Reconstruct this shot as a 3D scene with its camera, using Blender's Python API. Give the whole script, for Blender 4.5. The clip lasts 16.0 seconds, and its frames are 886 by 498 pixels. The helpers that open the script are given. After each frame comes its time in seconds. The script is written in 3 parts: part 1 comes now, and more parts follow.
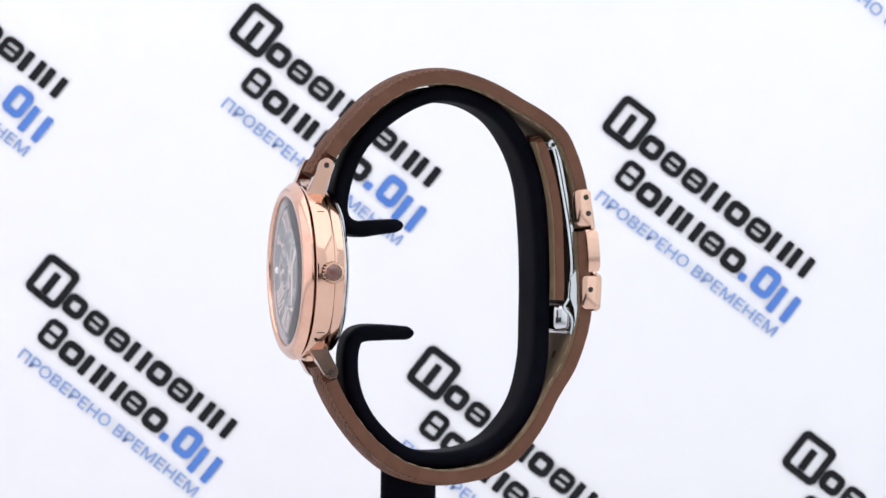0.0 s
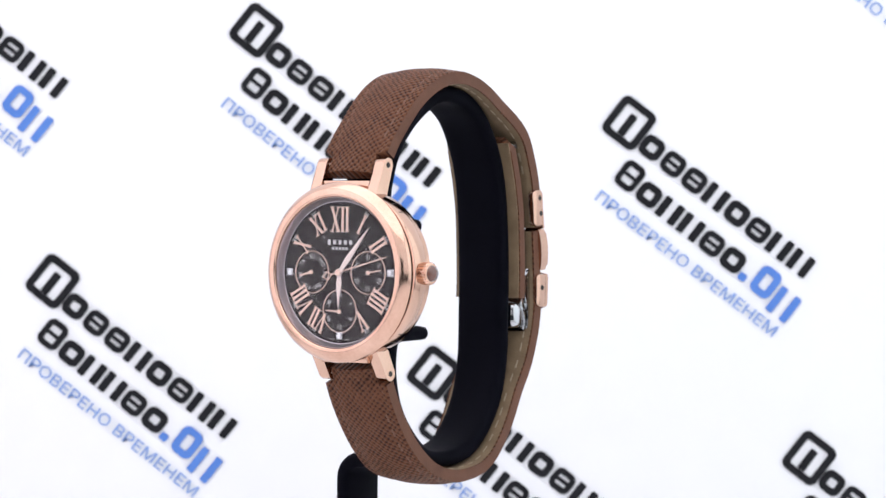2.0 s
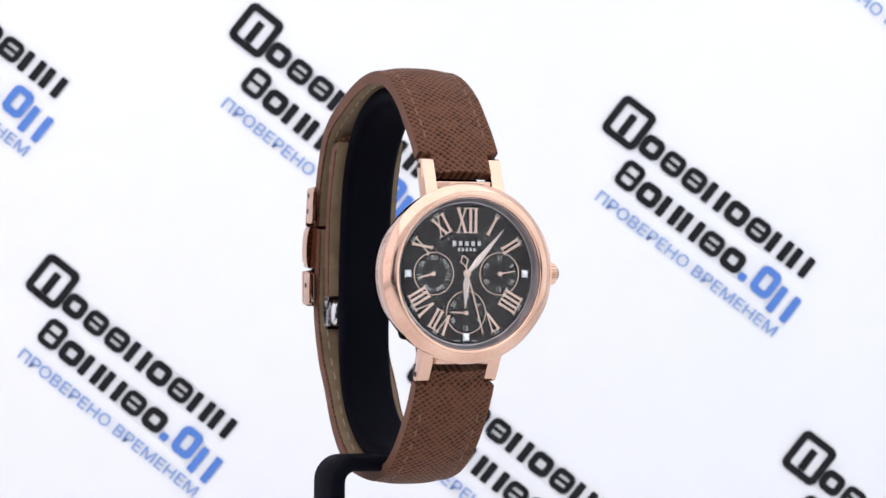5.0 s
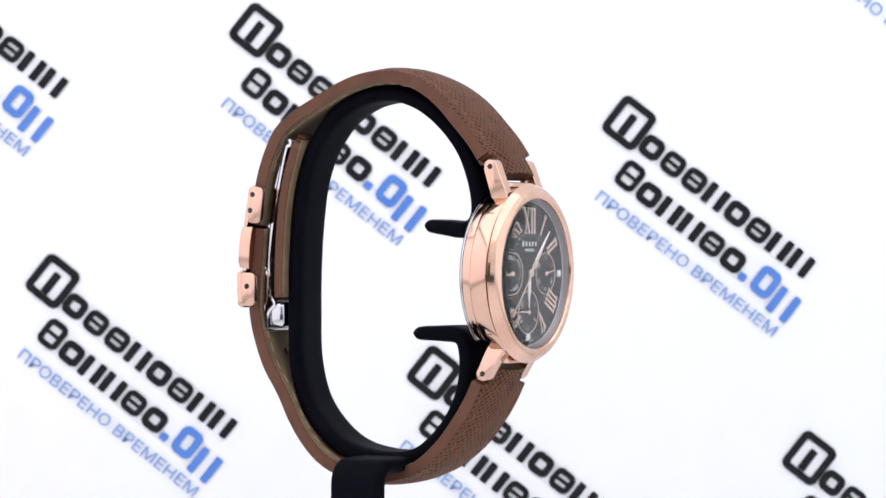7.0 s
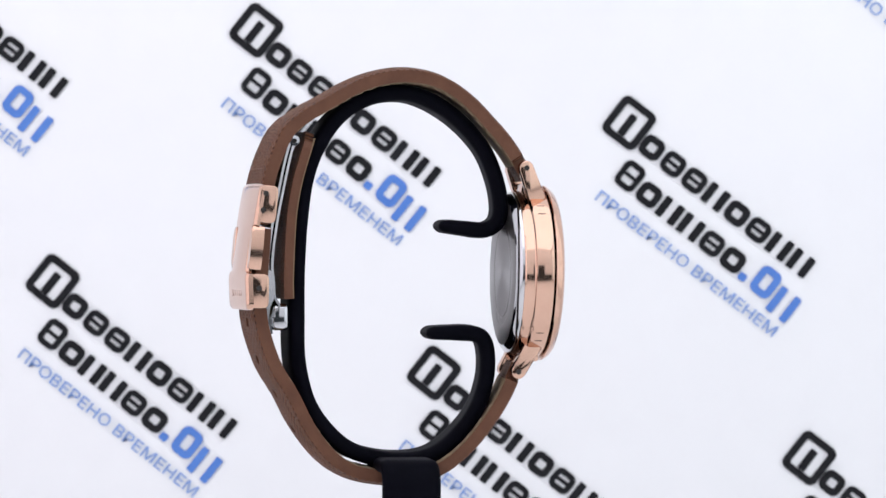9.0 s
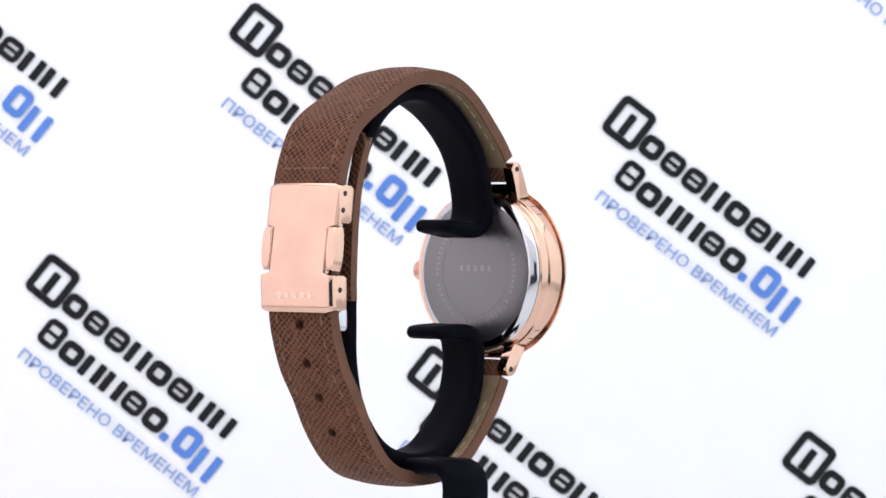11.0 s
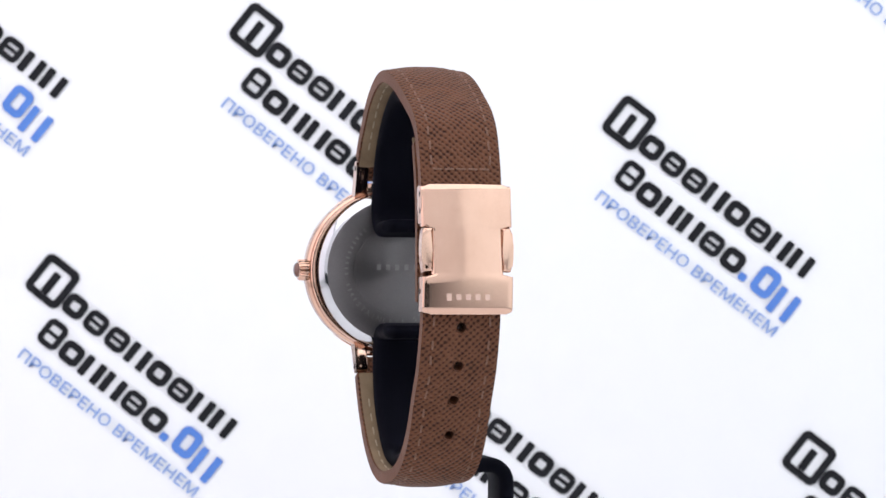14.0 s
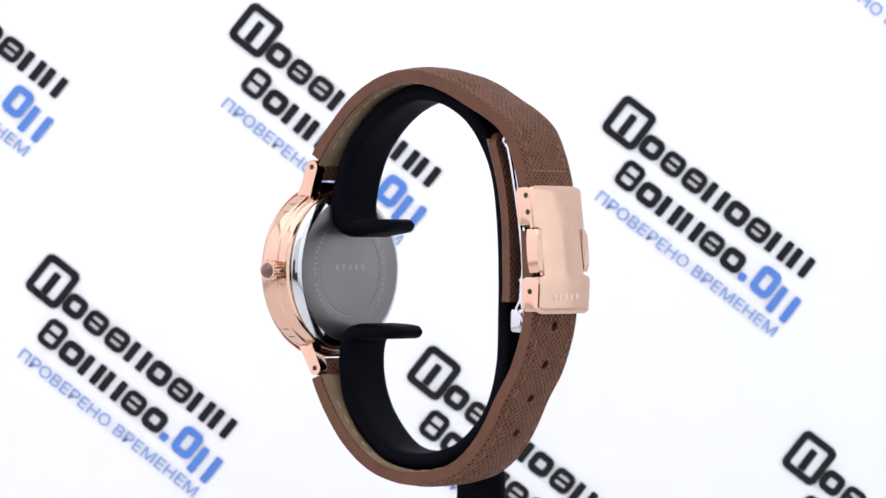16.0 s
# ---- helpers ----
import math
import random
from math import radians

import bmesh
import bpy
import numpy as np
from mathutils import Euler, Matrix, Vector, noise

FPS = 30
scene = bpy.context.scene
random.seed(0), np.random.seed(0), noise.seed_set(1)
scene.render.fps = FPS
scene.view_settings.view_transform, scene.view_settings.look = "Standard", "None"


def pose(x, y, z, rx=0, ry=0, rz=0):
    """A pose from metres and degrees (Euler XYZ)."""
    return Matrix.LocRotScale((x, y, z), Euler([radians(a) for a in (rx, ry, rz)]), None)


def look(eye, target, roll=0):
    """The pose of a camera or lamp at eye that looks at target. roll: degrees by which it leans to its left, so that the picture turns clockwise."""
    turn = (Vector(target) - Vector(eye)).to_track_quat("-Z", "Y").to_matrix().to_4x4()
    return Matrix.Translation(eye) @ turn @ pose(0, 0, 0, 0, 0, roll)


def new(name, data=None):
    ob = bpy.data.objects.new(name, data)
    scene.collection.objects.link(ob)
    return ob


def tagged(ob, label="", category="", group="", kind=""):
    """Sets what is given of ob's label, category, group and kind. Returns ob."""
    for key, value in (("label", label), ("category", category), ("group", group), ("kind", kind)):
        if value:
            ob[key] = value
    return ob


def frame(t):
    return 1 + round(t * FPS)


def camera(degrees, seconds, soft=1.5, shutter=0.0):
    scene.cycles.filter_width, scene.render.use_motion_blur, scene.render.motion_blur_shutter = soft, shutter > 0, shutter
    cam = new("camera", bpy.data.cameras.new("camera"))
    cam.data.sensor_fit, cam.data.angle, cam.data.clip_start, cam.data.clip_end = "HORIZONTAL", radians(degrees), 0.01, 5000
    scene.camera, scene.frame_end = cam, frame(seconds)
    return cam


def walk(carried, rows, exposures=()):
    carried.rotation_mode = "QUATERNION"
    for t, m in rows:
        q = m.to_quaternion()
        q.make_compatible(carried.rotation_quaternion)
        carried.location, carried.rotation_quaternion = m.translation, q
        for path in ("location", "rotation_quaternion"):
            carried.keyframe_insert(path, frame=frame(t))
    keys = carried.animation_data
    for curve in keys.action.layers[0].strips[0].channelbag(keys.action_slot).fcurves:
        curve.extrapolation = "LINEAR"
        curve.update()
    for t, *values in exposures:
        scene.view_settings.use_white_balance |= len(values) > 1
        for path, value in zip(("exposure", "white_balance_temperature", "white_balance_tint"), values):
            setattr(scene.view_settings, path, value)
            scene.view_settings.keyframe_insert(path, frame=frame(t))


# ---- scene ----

# One turn of the display every 19 s; the camera stands still in the mouth of a light tent.
CAM_Z = 0.14          # height of the lens over the tent's floor
TURN_RATE = 18.83     # degrees a second
FACE_ON = 3.79         # the moment at which the dial faces the front
cam = camera(14.1, 16.0, soft=1.5)
cam.data.dof.use_dof, cam.data.dof.focus_distance, cam.data.dof.aperture_fstop = True, 0.65, 64.0
EYE = (0.00493, -0.6695, CAM_Z)
AIM = (0.00493, 0.0, CAM_Z - 0.00322)
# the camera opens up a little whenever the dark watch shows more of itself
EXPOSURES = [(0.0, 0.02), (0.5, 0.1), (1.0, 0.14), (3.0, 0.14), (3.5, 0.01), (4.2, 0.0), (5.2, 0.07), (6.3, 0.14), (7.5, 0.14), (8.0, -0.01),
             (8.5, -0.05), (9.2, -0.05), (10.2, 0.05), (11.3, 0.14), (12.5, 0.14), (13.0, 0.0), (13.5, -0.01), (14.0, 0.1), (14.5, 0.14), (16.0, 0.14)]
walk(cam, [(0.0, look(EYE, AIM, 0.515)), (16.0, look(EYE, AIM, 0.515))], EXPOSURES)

# ---- light ----
scene.view_settings.exposure = 0.0
world = bpy.data.worlds.new("room_dusk")
scene.world = world
world.use_nodes = True
world.node_tree.nodes["Background"].inputs[0].default_value = (0.5, 0.55, 0.62, 1)
world.node_tree.nodes["Background"].inputs[1].default_value = 0.12


def panel_lamp(name, eye, target, w, h, watts, colour):
    data = bpy.data.lights.new(name, "AREA")
    data.shape, data.size, data.size_y, data.energy, data.color = "RECTANGLE", w, h, watts, colour
    ob = new(name, data)
    ob.matrix_world = look(eye, target)
    return ob


panel_lamp("ceiling_lamp", (0, -0.25, 0.595), (0, -0.2499, 0), 0.86, 0.84, 3.08, (0.935, 0.94, 1.0))
panel_lamp("warm_side_lamp", (-0.455, -0.25, 0.31), (0, -0.25, 0.31), 0.84, 0.52, 0.82, (0.99, 0.87, 1.0))
panel_lamp("cool_side_lamp", (0.455, -0.25, 0.31), (0, -0.25, 0.31), 0.84, 0.52, 0.82, (0.79, 0.95, 1.0))


# ---- materials ----
def material(name, colour, rough=0.5, metal=0.0, coat=0.0, spec=0.5):
    m = bpy.data.materials.new(name)
    m.use_nodes = True
    b = m.node_tree.nodes["Principled BSDF"]
    b.inputs["Base Color"].default_value = (*colour, 1)
    b.inputs["Roughness"].default_value = rough
    b.inputs["Metallic"].default_value = metal
    b.inputs["Coat Weight"].default_value = coat
    b.inputs["Specular IOR Level"].default_value = spec
    return m, m.node_tree.nodes, m.node_tree.links, b


def add(nodes, kind, **values):
    n = nodes.new(kind)
    for key, value in values.items():
        n.inputs[key.replace("_", " ")].default_value = value
    return n


def coords(nodes, links, scale=(1, 1, 1), turn=(0, 0, 0)):
    tc = nodes.new("ShaderNodeTexCoord")
    mp = nodes.new("ShaderNodeMapping")
    mp.inputs["Scale"].default_value = scale
    mp.inputs["Rotation"].default_value = [radians(a) for a in turn]
    links.new(tc.outputs["Object"], mp.inputs["Vector"])
    return mp.outputs["Vector"]


def ramp(nodes, links, value, low, high, c0, c1):
    r = nodes.new("ShaderNodeValToRGB")
    r.color_ramp.elements[0].position, r.color_ramp.elements[1].position = low, high
    r.color_ramp.elements[0].color, r.color_ramp.elements[1].color = (*c0, 1), (*c1, 1)
    links.new(value, r.inputs["Fac"])
    return r.outputs["Color"]


def bump(nodes, links, b, height, strength, distance):
    n = add(nodes, "ShaderNodeBump", Strength=strength, Distance=distance)
    links.new(height, n.inputs["Height"])
    links.new(n.outputs["Normal"], b.inputs["Normal"])
    return n


def varied(name, c0, c1, rough, scale, metal=0.0, relief=0.0, rough_var=0.0, coat=0.0, spec=0.5):
    """A surface whose colour and gloss wander between two values at two scales."""
    m, nodes, links, b = material(name, c0, rough, metal, coat, spec)
    v = coords(nodes, links)
    big = add(nodes, "ShaderNodeTexNoise", Scale=scale, Detail=6.0)
    fine = add(nodes, "ShaderNodeTexNoise", Scale=scale * 14, Detail=3.0)
    links.new(v, big.inputs["Vector"])
    links.new(v, fine.inputs["Vector"])
    mix = nodes.new("ShaderNodeMath")
    mix.operation = "MULTIPLY_ADD"
    mix.inputs[1].default_value = 0.35
    links.new(fine.outputs["Fac"], mix.inputs[0])
    links.new(big.outputs["Fac"], mix.inputs[2])
    links.new(ramp(nodes, links, mix.outputs[0], 0.4, 0.95, c0, c1), b.inputs["Base Color"])
    if rough_var:
        r = nodes.new("ShaderNodeMapRange")
        r.inputs["From Min"].default_value, r.inputs["From Max"].default_value = 0.4, 0.95
        r.inputs["To Min"].default_value, r.inputs["To Max"].default_value = rough - rough_var, rough + rough_var
        links.new(mix.outputs[0], r.inputs["Value"])
        links.new(r.outputs["Result"], b.inputs["Roughness"])
    if relief:
        bump(nodes, links, b, fine.outputs["Fac"], 0.5, relief)
    return m


def leather():
    """Brown cross-grain leather: two crossed sets of fine ridges, darker in the furrows."""
    m, nodes, links, b = material("brown_leather", (0.1, 0.05, 0.03), 0.6, spec=0.12)
    v = coords(nodes, links)
    wob = add(nodes, "ShaderNodeTexNoise", Scale=420.0, Detail=2.0)
    links.new(v, wob.inputs["Vector"])
    warp = add(nodes, "ShaderNodeTexNoise", Scale=0.35, Detail=2.0)
    uvs = nodes.new("ShaderNodeUVMap")
    uvs.uv_map = "grain"
    links.new(uvs.outputs["UV"], warp.inputs["Vector"])
    bent = nodes.new("ShaderNodeMixRGB")
    bent.blend_type = "ADD"
    bent.inputs["Fac"].default_value = 0.9
    links.new(uvs.outputs["UV"], bent.inputs[1])
    links.new(warp.outputs["Color"], bent.inputs[2])
    waves = []
    for turn, share in ((41.0, 0.56), (-43.0, 0.44)):
        ro = nodes.new("ShaderNodeMapping")
        ro.inputs["Rotation"].default_value = (0, 0, radians(turn))
        links.new(bent.outputs[0], ro.inputs["Vector"])
        w = add(nodes, "ShaderNodeTexWave", Scale=0.36, Distortion=1.8, Detail=2.0)
        w.inputs["Detail Scale"].default_value = 1.6
        w.wave_type, w.bands_direction = "BANDS", "Y"
        links.new(ro.outputs["Vector"], w.inputs["Vector"])
        part_of = nodes.new("ShaderNodeMath")
        part_of.operation = "MULTIPLY"
        part_of.inputs[1].default_value = share
        links.new(w.outputs["Fac"], part_of.inputs[0])
        waves.append(part_of.outputs[0])
    both = nodes.new("ShaderNodeMath")
    both.operation = "ADD"
    links.new(waves[0], both.inputs[0])
    links.new(waves[1], both.inputs[1])
    mixed = nodes.new("ShaderNodeMath")
    mixed.operation = "MULTIPLY_ADD"
    mixed.inputs[1].default_value = 0.9
    links.new(wob.outputs["Fac"], mixed.inputs[0])
    links.new(both.outputs[0], mixed.inputs[2])
    links.new(ramp(nodes, links, mixed.outputs[0], 0.45, 1.3, (0.021, 0.0072, 0.0037), (0.122, 0.0500, 0.0260)), b.inputs["Base Color"])
    bump(nodes, links, b, mixed.outputs[0], 1.0, 0.00026)
    return m


def brushed_steel():
    """Sun-brushed steel: fine rings round the case's axis."""
    m, nodes, links, b = material("brushed_steel", (0.2, 0.19, 0.187), 0.36, 1.0)
    b.inputs["Anisotropic"].default_value = 0.75
    t = nodes.new("ShaderNodeTangent")
    t.direction_type, t.axis = "RADIAL", "Y"
    links.new(t.outputs["Tangent"], b.inputs["Tangent"])
    v = coords(nodes, links)
    n = add(nodes, "ShaderNodeTexNoise", Scale=9000.0, Detail=2.0)
    links.new(v, n.inputs["Vector"])
    links.new(ramp(nodes, links, n.outputs["Fac"], 0.3, 0.7, (0.160, 0.149, 0.148), (0.19, 0.178, 0.177)), b.inputs["Base Color"])
    return m


def clear_glass():
    m, nodes, links, b = material("crystal_glass", (1, 1, 1), 0.0)
    b.inputs["Transmission Weight"].default_value = 1.0
    b.inputs["IOR"].default_value = 1.28
    return m


ROSE = varied("rose_gold", (0.575, 0.362, 0.268), (0.635, 0.415, 0.315), 0.11, 160, metal=1.0, rough_var=0.02)
ROSE_WORN = varied("worn_rose_gold", (0.54, 0.325, 0.235), (0.74, 0.48, 0.37), 0.13, 120, metal=1.0, rough_var=0.07)
REHAUT = varied("lilac_steel_ring", (0.56, 0.49, 0.51), (0.63, 0.56, 0.58), 0.34, 240, metal=1.0, rough_var=0.04)
PALE_ROSE = varied("pale_rose_gold", (0.68, 0.57, 0.52), (0.76, 0.65, 0.6), 0.3, 300, metal=1.0, rough_var=0.04)
ROSE_SATIN = varied("satin_rose_gold", (0.66, 0.47, 0.38), (0.74, 0.54, 0.45), 0.34, 200, metal=1.0, rough_var=0.04)
STEEL = varied("polished_steel", (0.48, 0.48, 0.49), (0.55, 0.55, 0.56), 0.09, 180, metal=1.0, rough_var=0.03)
BRUSHED = brushed_steel()
LEATHER = leather()
EDGE = varied("cut_leather_edge", (0.088, 0.036, 0.02), (0.128, 0.055, 0.031), 0.65, 260, relief=0.0001, spec=0.25)
LINING = varied("suede_lining", (0.15, 0.10, 0.055), (0.22, 0.15, 0.085), 0.85, 320, relief=0.00012)
PALE_THREAD = varied("pale_lining_thread", (0.26, 0.2, 0.13), (0.34, 0.27, 0.18), 0.75, 900, relief=0.00005)
THREAD = varied("brown_thread", (0.11, 0.052, 0.03), (0.17, 0.084, 0.052), 0.7, 900, relief=0.00005)
RUBBER = varied("black_rubber", (0.002, 0.002, 0.004), (0.004, 0.004, 0.007), 0.55, 140, relief=0.00002, rough_var=0.06, spec=0.018)
DIAL = varied("dark_dial", (0.009, 0.0058, 0.006), (0.013, 0.0085, 0.0088), 0.6, 300, spec=0.02)
PRINT_WHITE = varied("white_dial_print", (0.5, 0.485, 0.48), (0.6, 0.585, 0.575), 0.5, 600)
GEM = varied("clear_stone", (0.75, 0.75, 0.78), (0.95, 0.95, 0.97), 0.05, 900, metal=0.6)
# near-black colour for the shade inside pin holes, used for the facet lines too
HOLE = varied("dark_line_and_hole_shade", (0.012, 0.009, 0.008), (0.02, 0.015, 0.012), 0.7, 300)
CABOCHON = varied("dark_red_stone", (0.08, 0.028, 0.018), (0.13, 0.048, 0.03), 0.08, 300, coat=0.5)
ENGRAVED = varied("engraved_mark", (0.20, 0.19, 0.187), (0.25, 0.237, 0.233), 0.38, 600, metal=0.8)
PALE_MARK = varied("pale_engraving", (0.64, 0.43, 0.345), (0.70, 0.48, 0.39), 0.3, 600, metal=0.95)
GLASS = clear_glass()
BANNER = varied("white_banner", (0.80, 0.80, 0.81), (0.84, 0.84, 0.85), 0.6, 9, relief=0.00003)
TENT = varied("white_tent_fabric", (0.79, 0.79, 0.80), (0.84, 0.84, 0.84), 0.8, 12, relief=0.0001)
INK_BLACK = varied("black_ink", (0.010, 0.010, 0.012), (0.016, 0.016, 0.018), 0.55, 90, spec=0.1)
INK_BLUE = varied("blue_ink", (0.06, 0.17, 0.52), (0.085, 0.21, 0.58), 0.5, 90)
INK_PALE = varied("pale_blue_ink", (0.17, 0.29, 0.60), (0.21, 0.34, 0.66), 0.5, 90)

MM = 0.001


# ---- mesh helpers; shapes are drawn in millimetres ----
def part(name, bm, mat, parent=None, label="", smooth=True, angle=35):
    """Links a bmesh, drawn in millimetres, as one mesh object under its thing."""
    bmesh.ops.recalc_face_normals(bm, faces=bm.faces)
    data = bpy.data.meshes.new(name)
    for v in bm.verts:
        v.co *= MM
    if smooth:
        for f in bm.faces:
            f.smooth = True
        for e in bm.edges:
            if len(e.link_faces) == 2 and e.calc_face_angle(0) > radians(angle):
                e.smooth = False
    bm.to_mesh(data)
    bm.free()
    for m in (mat if isinstance(mat, (list, tuple)) else [mat]):
        data.materials.append(m)
    ob = new(name, data)
    if parent:
        ob.parent = parent
    if label:
        ob["label"] = label
    return ob


def placed(bm, m):
    bmesh.ops.transform(bm, matrix=m, verts=bm.verts)
    return bm


def box(sx, sy, sz, bevel=0.0, at=(0, 0, 0), seg=2):
    bm = bmesh.new()
    bmesh.ops.create_cube(bm, size=1)
    placed(bm, Matrix.Diagonal((sx, sy, sz, 1)))
    if bevel:
        bmesh.ops.bevel(bm, geom=bm.edges[:], offset=bevel, segments=seg, affect="EDGES", profile=0.5)
    return placed(bm, Matrix.Translation(at))


def lathe(profile, n=96, closed=False):
    """Turns (radius, forward) round the forward axis, which is -y."""
    bm = bmesh.new()
    rings = []
    for r, a in profile:
        if r < 1e-6:
            rings.append([bm.verts.new((0, -a, 0))])
        else:
            rings.append([bm.verts.new((r * math.cos(k * math.tau / n), -a, r * math.sin(k * math.tau / n))) for k in range(n)])
    pairs = list(zip(rings, rings[1:])) + ([(rings[-1], rings[0])] if closed else [])
    for p, q in pairs:
        for k in range(n):
            j = (k + 1) % n
            if len(p) == 1:
                bm.faces.new((p[0], q[j], q[k]))
            elif len(q) == 1:
                bm.faces.new((p[k], p[j], q[0]))
            else:
                bm.faces.new((p[k], p[j], q[j], q[k]))
    return bm


def spline(points, step=0.8):
    """A smooth line through points in the (y, z) plane, in even steps."""
    p = [Vector(q) for q in points]
    p = [p[0] * 2 - p[1]] + p + [p[-1] * 2 - p[-2]]
    fine = []
    for a, b, c, d in zip(p, p[1:], p[2:], p[3:]):
        for k in range(24):
            t = k / 24
            fine.append(0.5 * (2 * b + (c - a) * t + (2 * a - 5 * b + 4 * c - d) * t * t + (3 * b - a - 3 * c + d) * t ** 3))
    fine.append(p[-2])
    total = sum((b - a).length for a, b in zip(fine, fine[1:]))
    n = max(2, round(total / step))
    out, run, want = [fine[0]], 0.0, total / n
    for a, b in zip(fine, fine[1:]):
        d = (b - a).length
        while run + d >= want * len(out) - 1e-6 and len(out) <= n:
            out.append(a.lerp(b, (want * len(out) - run) / max(d, 1e-9)))
        run += d
    out = out[:n] + [fine[-1]]
    return out


def outward(path, k, middle=(3.0, -8.0)):
    """The direction along the line and the one away from the loop's middle."""
    t = (path[min(k + 1, len(path) - 1)] - path[max(k - 1, 0)]).normalized()
    n = Vector((t.y, -t.x))
    if n.dot(path[k] - Vector(middle)) < 0:
        n = -n
    return t, n


def with_cells(path, centres, half):
    """The line with short cells of twice half the length round each place in centres, counted back from its end."""
    at = [0.0]
    for a, b in zip(path, path[1:]):
        at.append(at[-1] + (b - a).length)
    total = at[-1]
    cuts = sorted([total - c + d for c in centres for d in (-half, half)])
    keep = [d for d in at if all(not (c0 - 0.3 < d < c1 + 0.3) for c0, c1 in zip(cuts[::2], cuts[1::2]))]
    out = []
    for d in sorted(keep + cuts):
        k = min(max(1, next((i for i, v in enumerate(at) if v >= d - 1e-9), len(at) - 1)), len(at) - 1)
        out.append(path[k - 1].lerp(path[k], (d - at[k - 1]) / (at[k] - at[k - 1])))
    return out, [total - c for c in centres]


def ribbon(path, columns, outer, inner, width, middle=(3.0, -8.0), holes=(), hole_r=0.0):
    """A band along a line: columns are fractions of the half-width; outer(u, s) and inner(u, s) its two faces' offsets in mm,
    width(s) the half-width. Holes are pierced in the cell nearest to their place along the line."""
    bm = bmesh.new()
    uv = bm.loops.layers.uv.new("grain")
    n = len(path)
    lengths = [0.0]
    for a, b in zip(path, path[1:]):
        lengths.append(lengths[-1] + (b - a).length)
    total = lengths[-1]
    top, low, place = [], [], {}
    for k in range(n):
        t, nn = outward(path, k, middle)
        s = lengths[k] / total
        rows = ([], [])
        for u in columns:
            x = u * width(s)
            for row, off in zip(rows, (outer(u, s), inner(u, s))):
                q = path[k] + nn * off
                v = bm.verts.new((x, q.x, q.y))
                place[v] = (x, lengths[k])
                row.append(v)
        top.append(rows[0])
        low.append(rows[1])
    mid = len(columns) // 2 - 1

    def face(vs):
        f = bm.faces.new(vs)
        for loop in f.loops:
            loop[uv].uv = place[loop.vert]
        return f

    cells = {min(range(n - 1), key=lambda k: abs((lengths[k] + lengths[k + 1]) / 2 - h)) for h in holes}
    for k in range(n - 1):
        for c in range(len(columns) - 1):
            if k in cells and c == mid:
                rims = []
                for grid in (top, low):
                    corner = [grid[k][c], grid[k][c + 1], grid[k + 1][c + 1], grid[k + 1][c]]
                    centre = sum((v.co for v in corner), Vector()) / 4
                    across = (corner[1].co - corner[0].co).normalized()
                    along = (corner[3].co - corner[0].co).normalized()
                    rim = []
                    for j in range(16):
                        a = math.radians(-135 + 22.5 * j)
                        v = bm.verts.new(centre + hole_r * (across * math.cos(a) + along * math.sin(a)))
                        place[v] = place[corner[0]]
                        rim.append(v)
                    for j in range(4):
                        for i in range(4):
                            face((corner[j], rim[(4 * j + i + 1) % 16], rim[4 * j + i]))
                        face((corner[j], corner[(j + 1) % 4], rim[(4 * j + 4) % 16]))
                    rims.append(rim)
                for j in range(16):
                    face((rims[0][j], rims[0][(j + 1) % 16], rims[1][(j + 1) % 16], rims[1][j]))
                continue
            face((top[k][c], top[k][c + 1], top[k + 1][c + 1], top[k + 1][c]))
            face((low[k][c], low[k + 1][c], low[k + 1][c + 1], low[k][c + 1]))
        face((top[k][0], top[k + 1][0], low[k + 1][0], low[k][0]))
        face((top[k][-1], low[k][-1], low[k + 1][-1], top[k + 1][-1]))
    for k in (0, n - 1):
        for c in range(len(columns) - 1):
            face((top[k][c], low[k][c], low[k][c + 1], top[k][c + 1]))
    return bm


BACK_SKEW, FRONT_SKEW, CASE_SKEW, BACK_SHIFT = 0.075, 0.09, 0.015, -1.0


def twisted(bm):
    """The loop sits slightly askew on the stand: its back is swung one way and its front the other."""
    for v in bm.verts:
        dx = shifted(v.co.y)
        v.co.y += askew(v.co.x, v.co.y)
        v.co.x += dx
    return bm


def shifted(y):
    w = max(0.0, min(1.0, (y - 4.0) / 20.0))
    return BACK_SHIFT * w * w * (3 - 2 * w)


def askew(x, y):
    w = max(0.0, min(1.0, (y - 8.0) / 18.0))
    f = max(0.0, min(1.0, (-1.0 - y) / 12.0))
    return x * (BACK_SKEW * w * w * (3 - 2 * w) - FRONT_SKEW * f * f * (3 - 2 * f))


def outline_plate(points, depth, bevel=0.0):
    """A flat plate from an outline in (x, z), its back at y = 0 and its front at y = -depth."""
    bm = bmesh.new()
    a = [bm.verts.new((x, 0, z)) for x, z in points]
    b = [bm.verts.new((x, -depth, z)) for x, z in points]
    n = len(points)
    bm.faces.new(a)
    front = bm.faces.new(b[::-1])
    for k in range(n):
        bm.faces.new((a[k], b[k], b[(k + 1) % n], a[(k + 1) % n]))
    if bevel:
        bmesh.ops.bevel(bm, geom=front.edges[:], offset=bevel, segments=2, affect="EDGES", profile=0.5)
    return bm


def merged(pieces):
    bm = bmesh.new()
    for p in pieces:
        data = bpy.data.meshes.new("piece")
        p.to_mesh(data)
        p.free()
        bm.from_mesh(data)
        bpy.data.meshes.remove(data)
    return bm


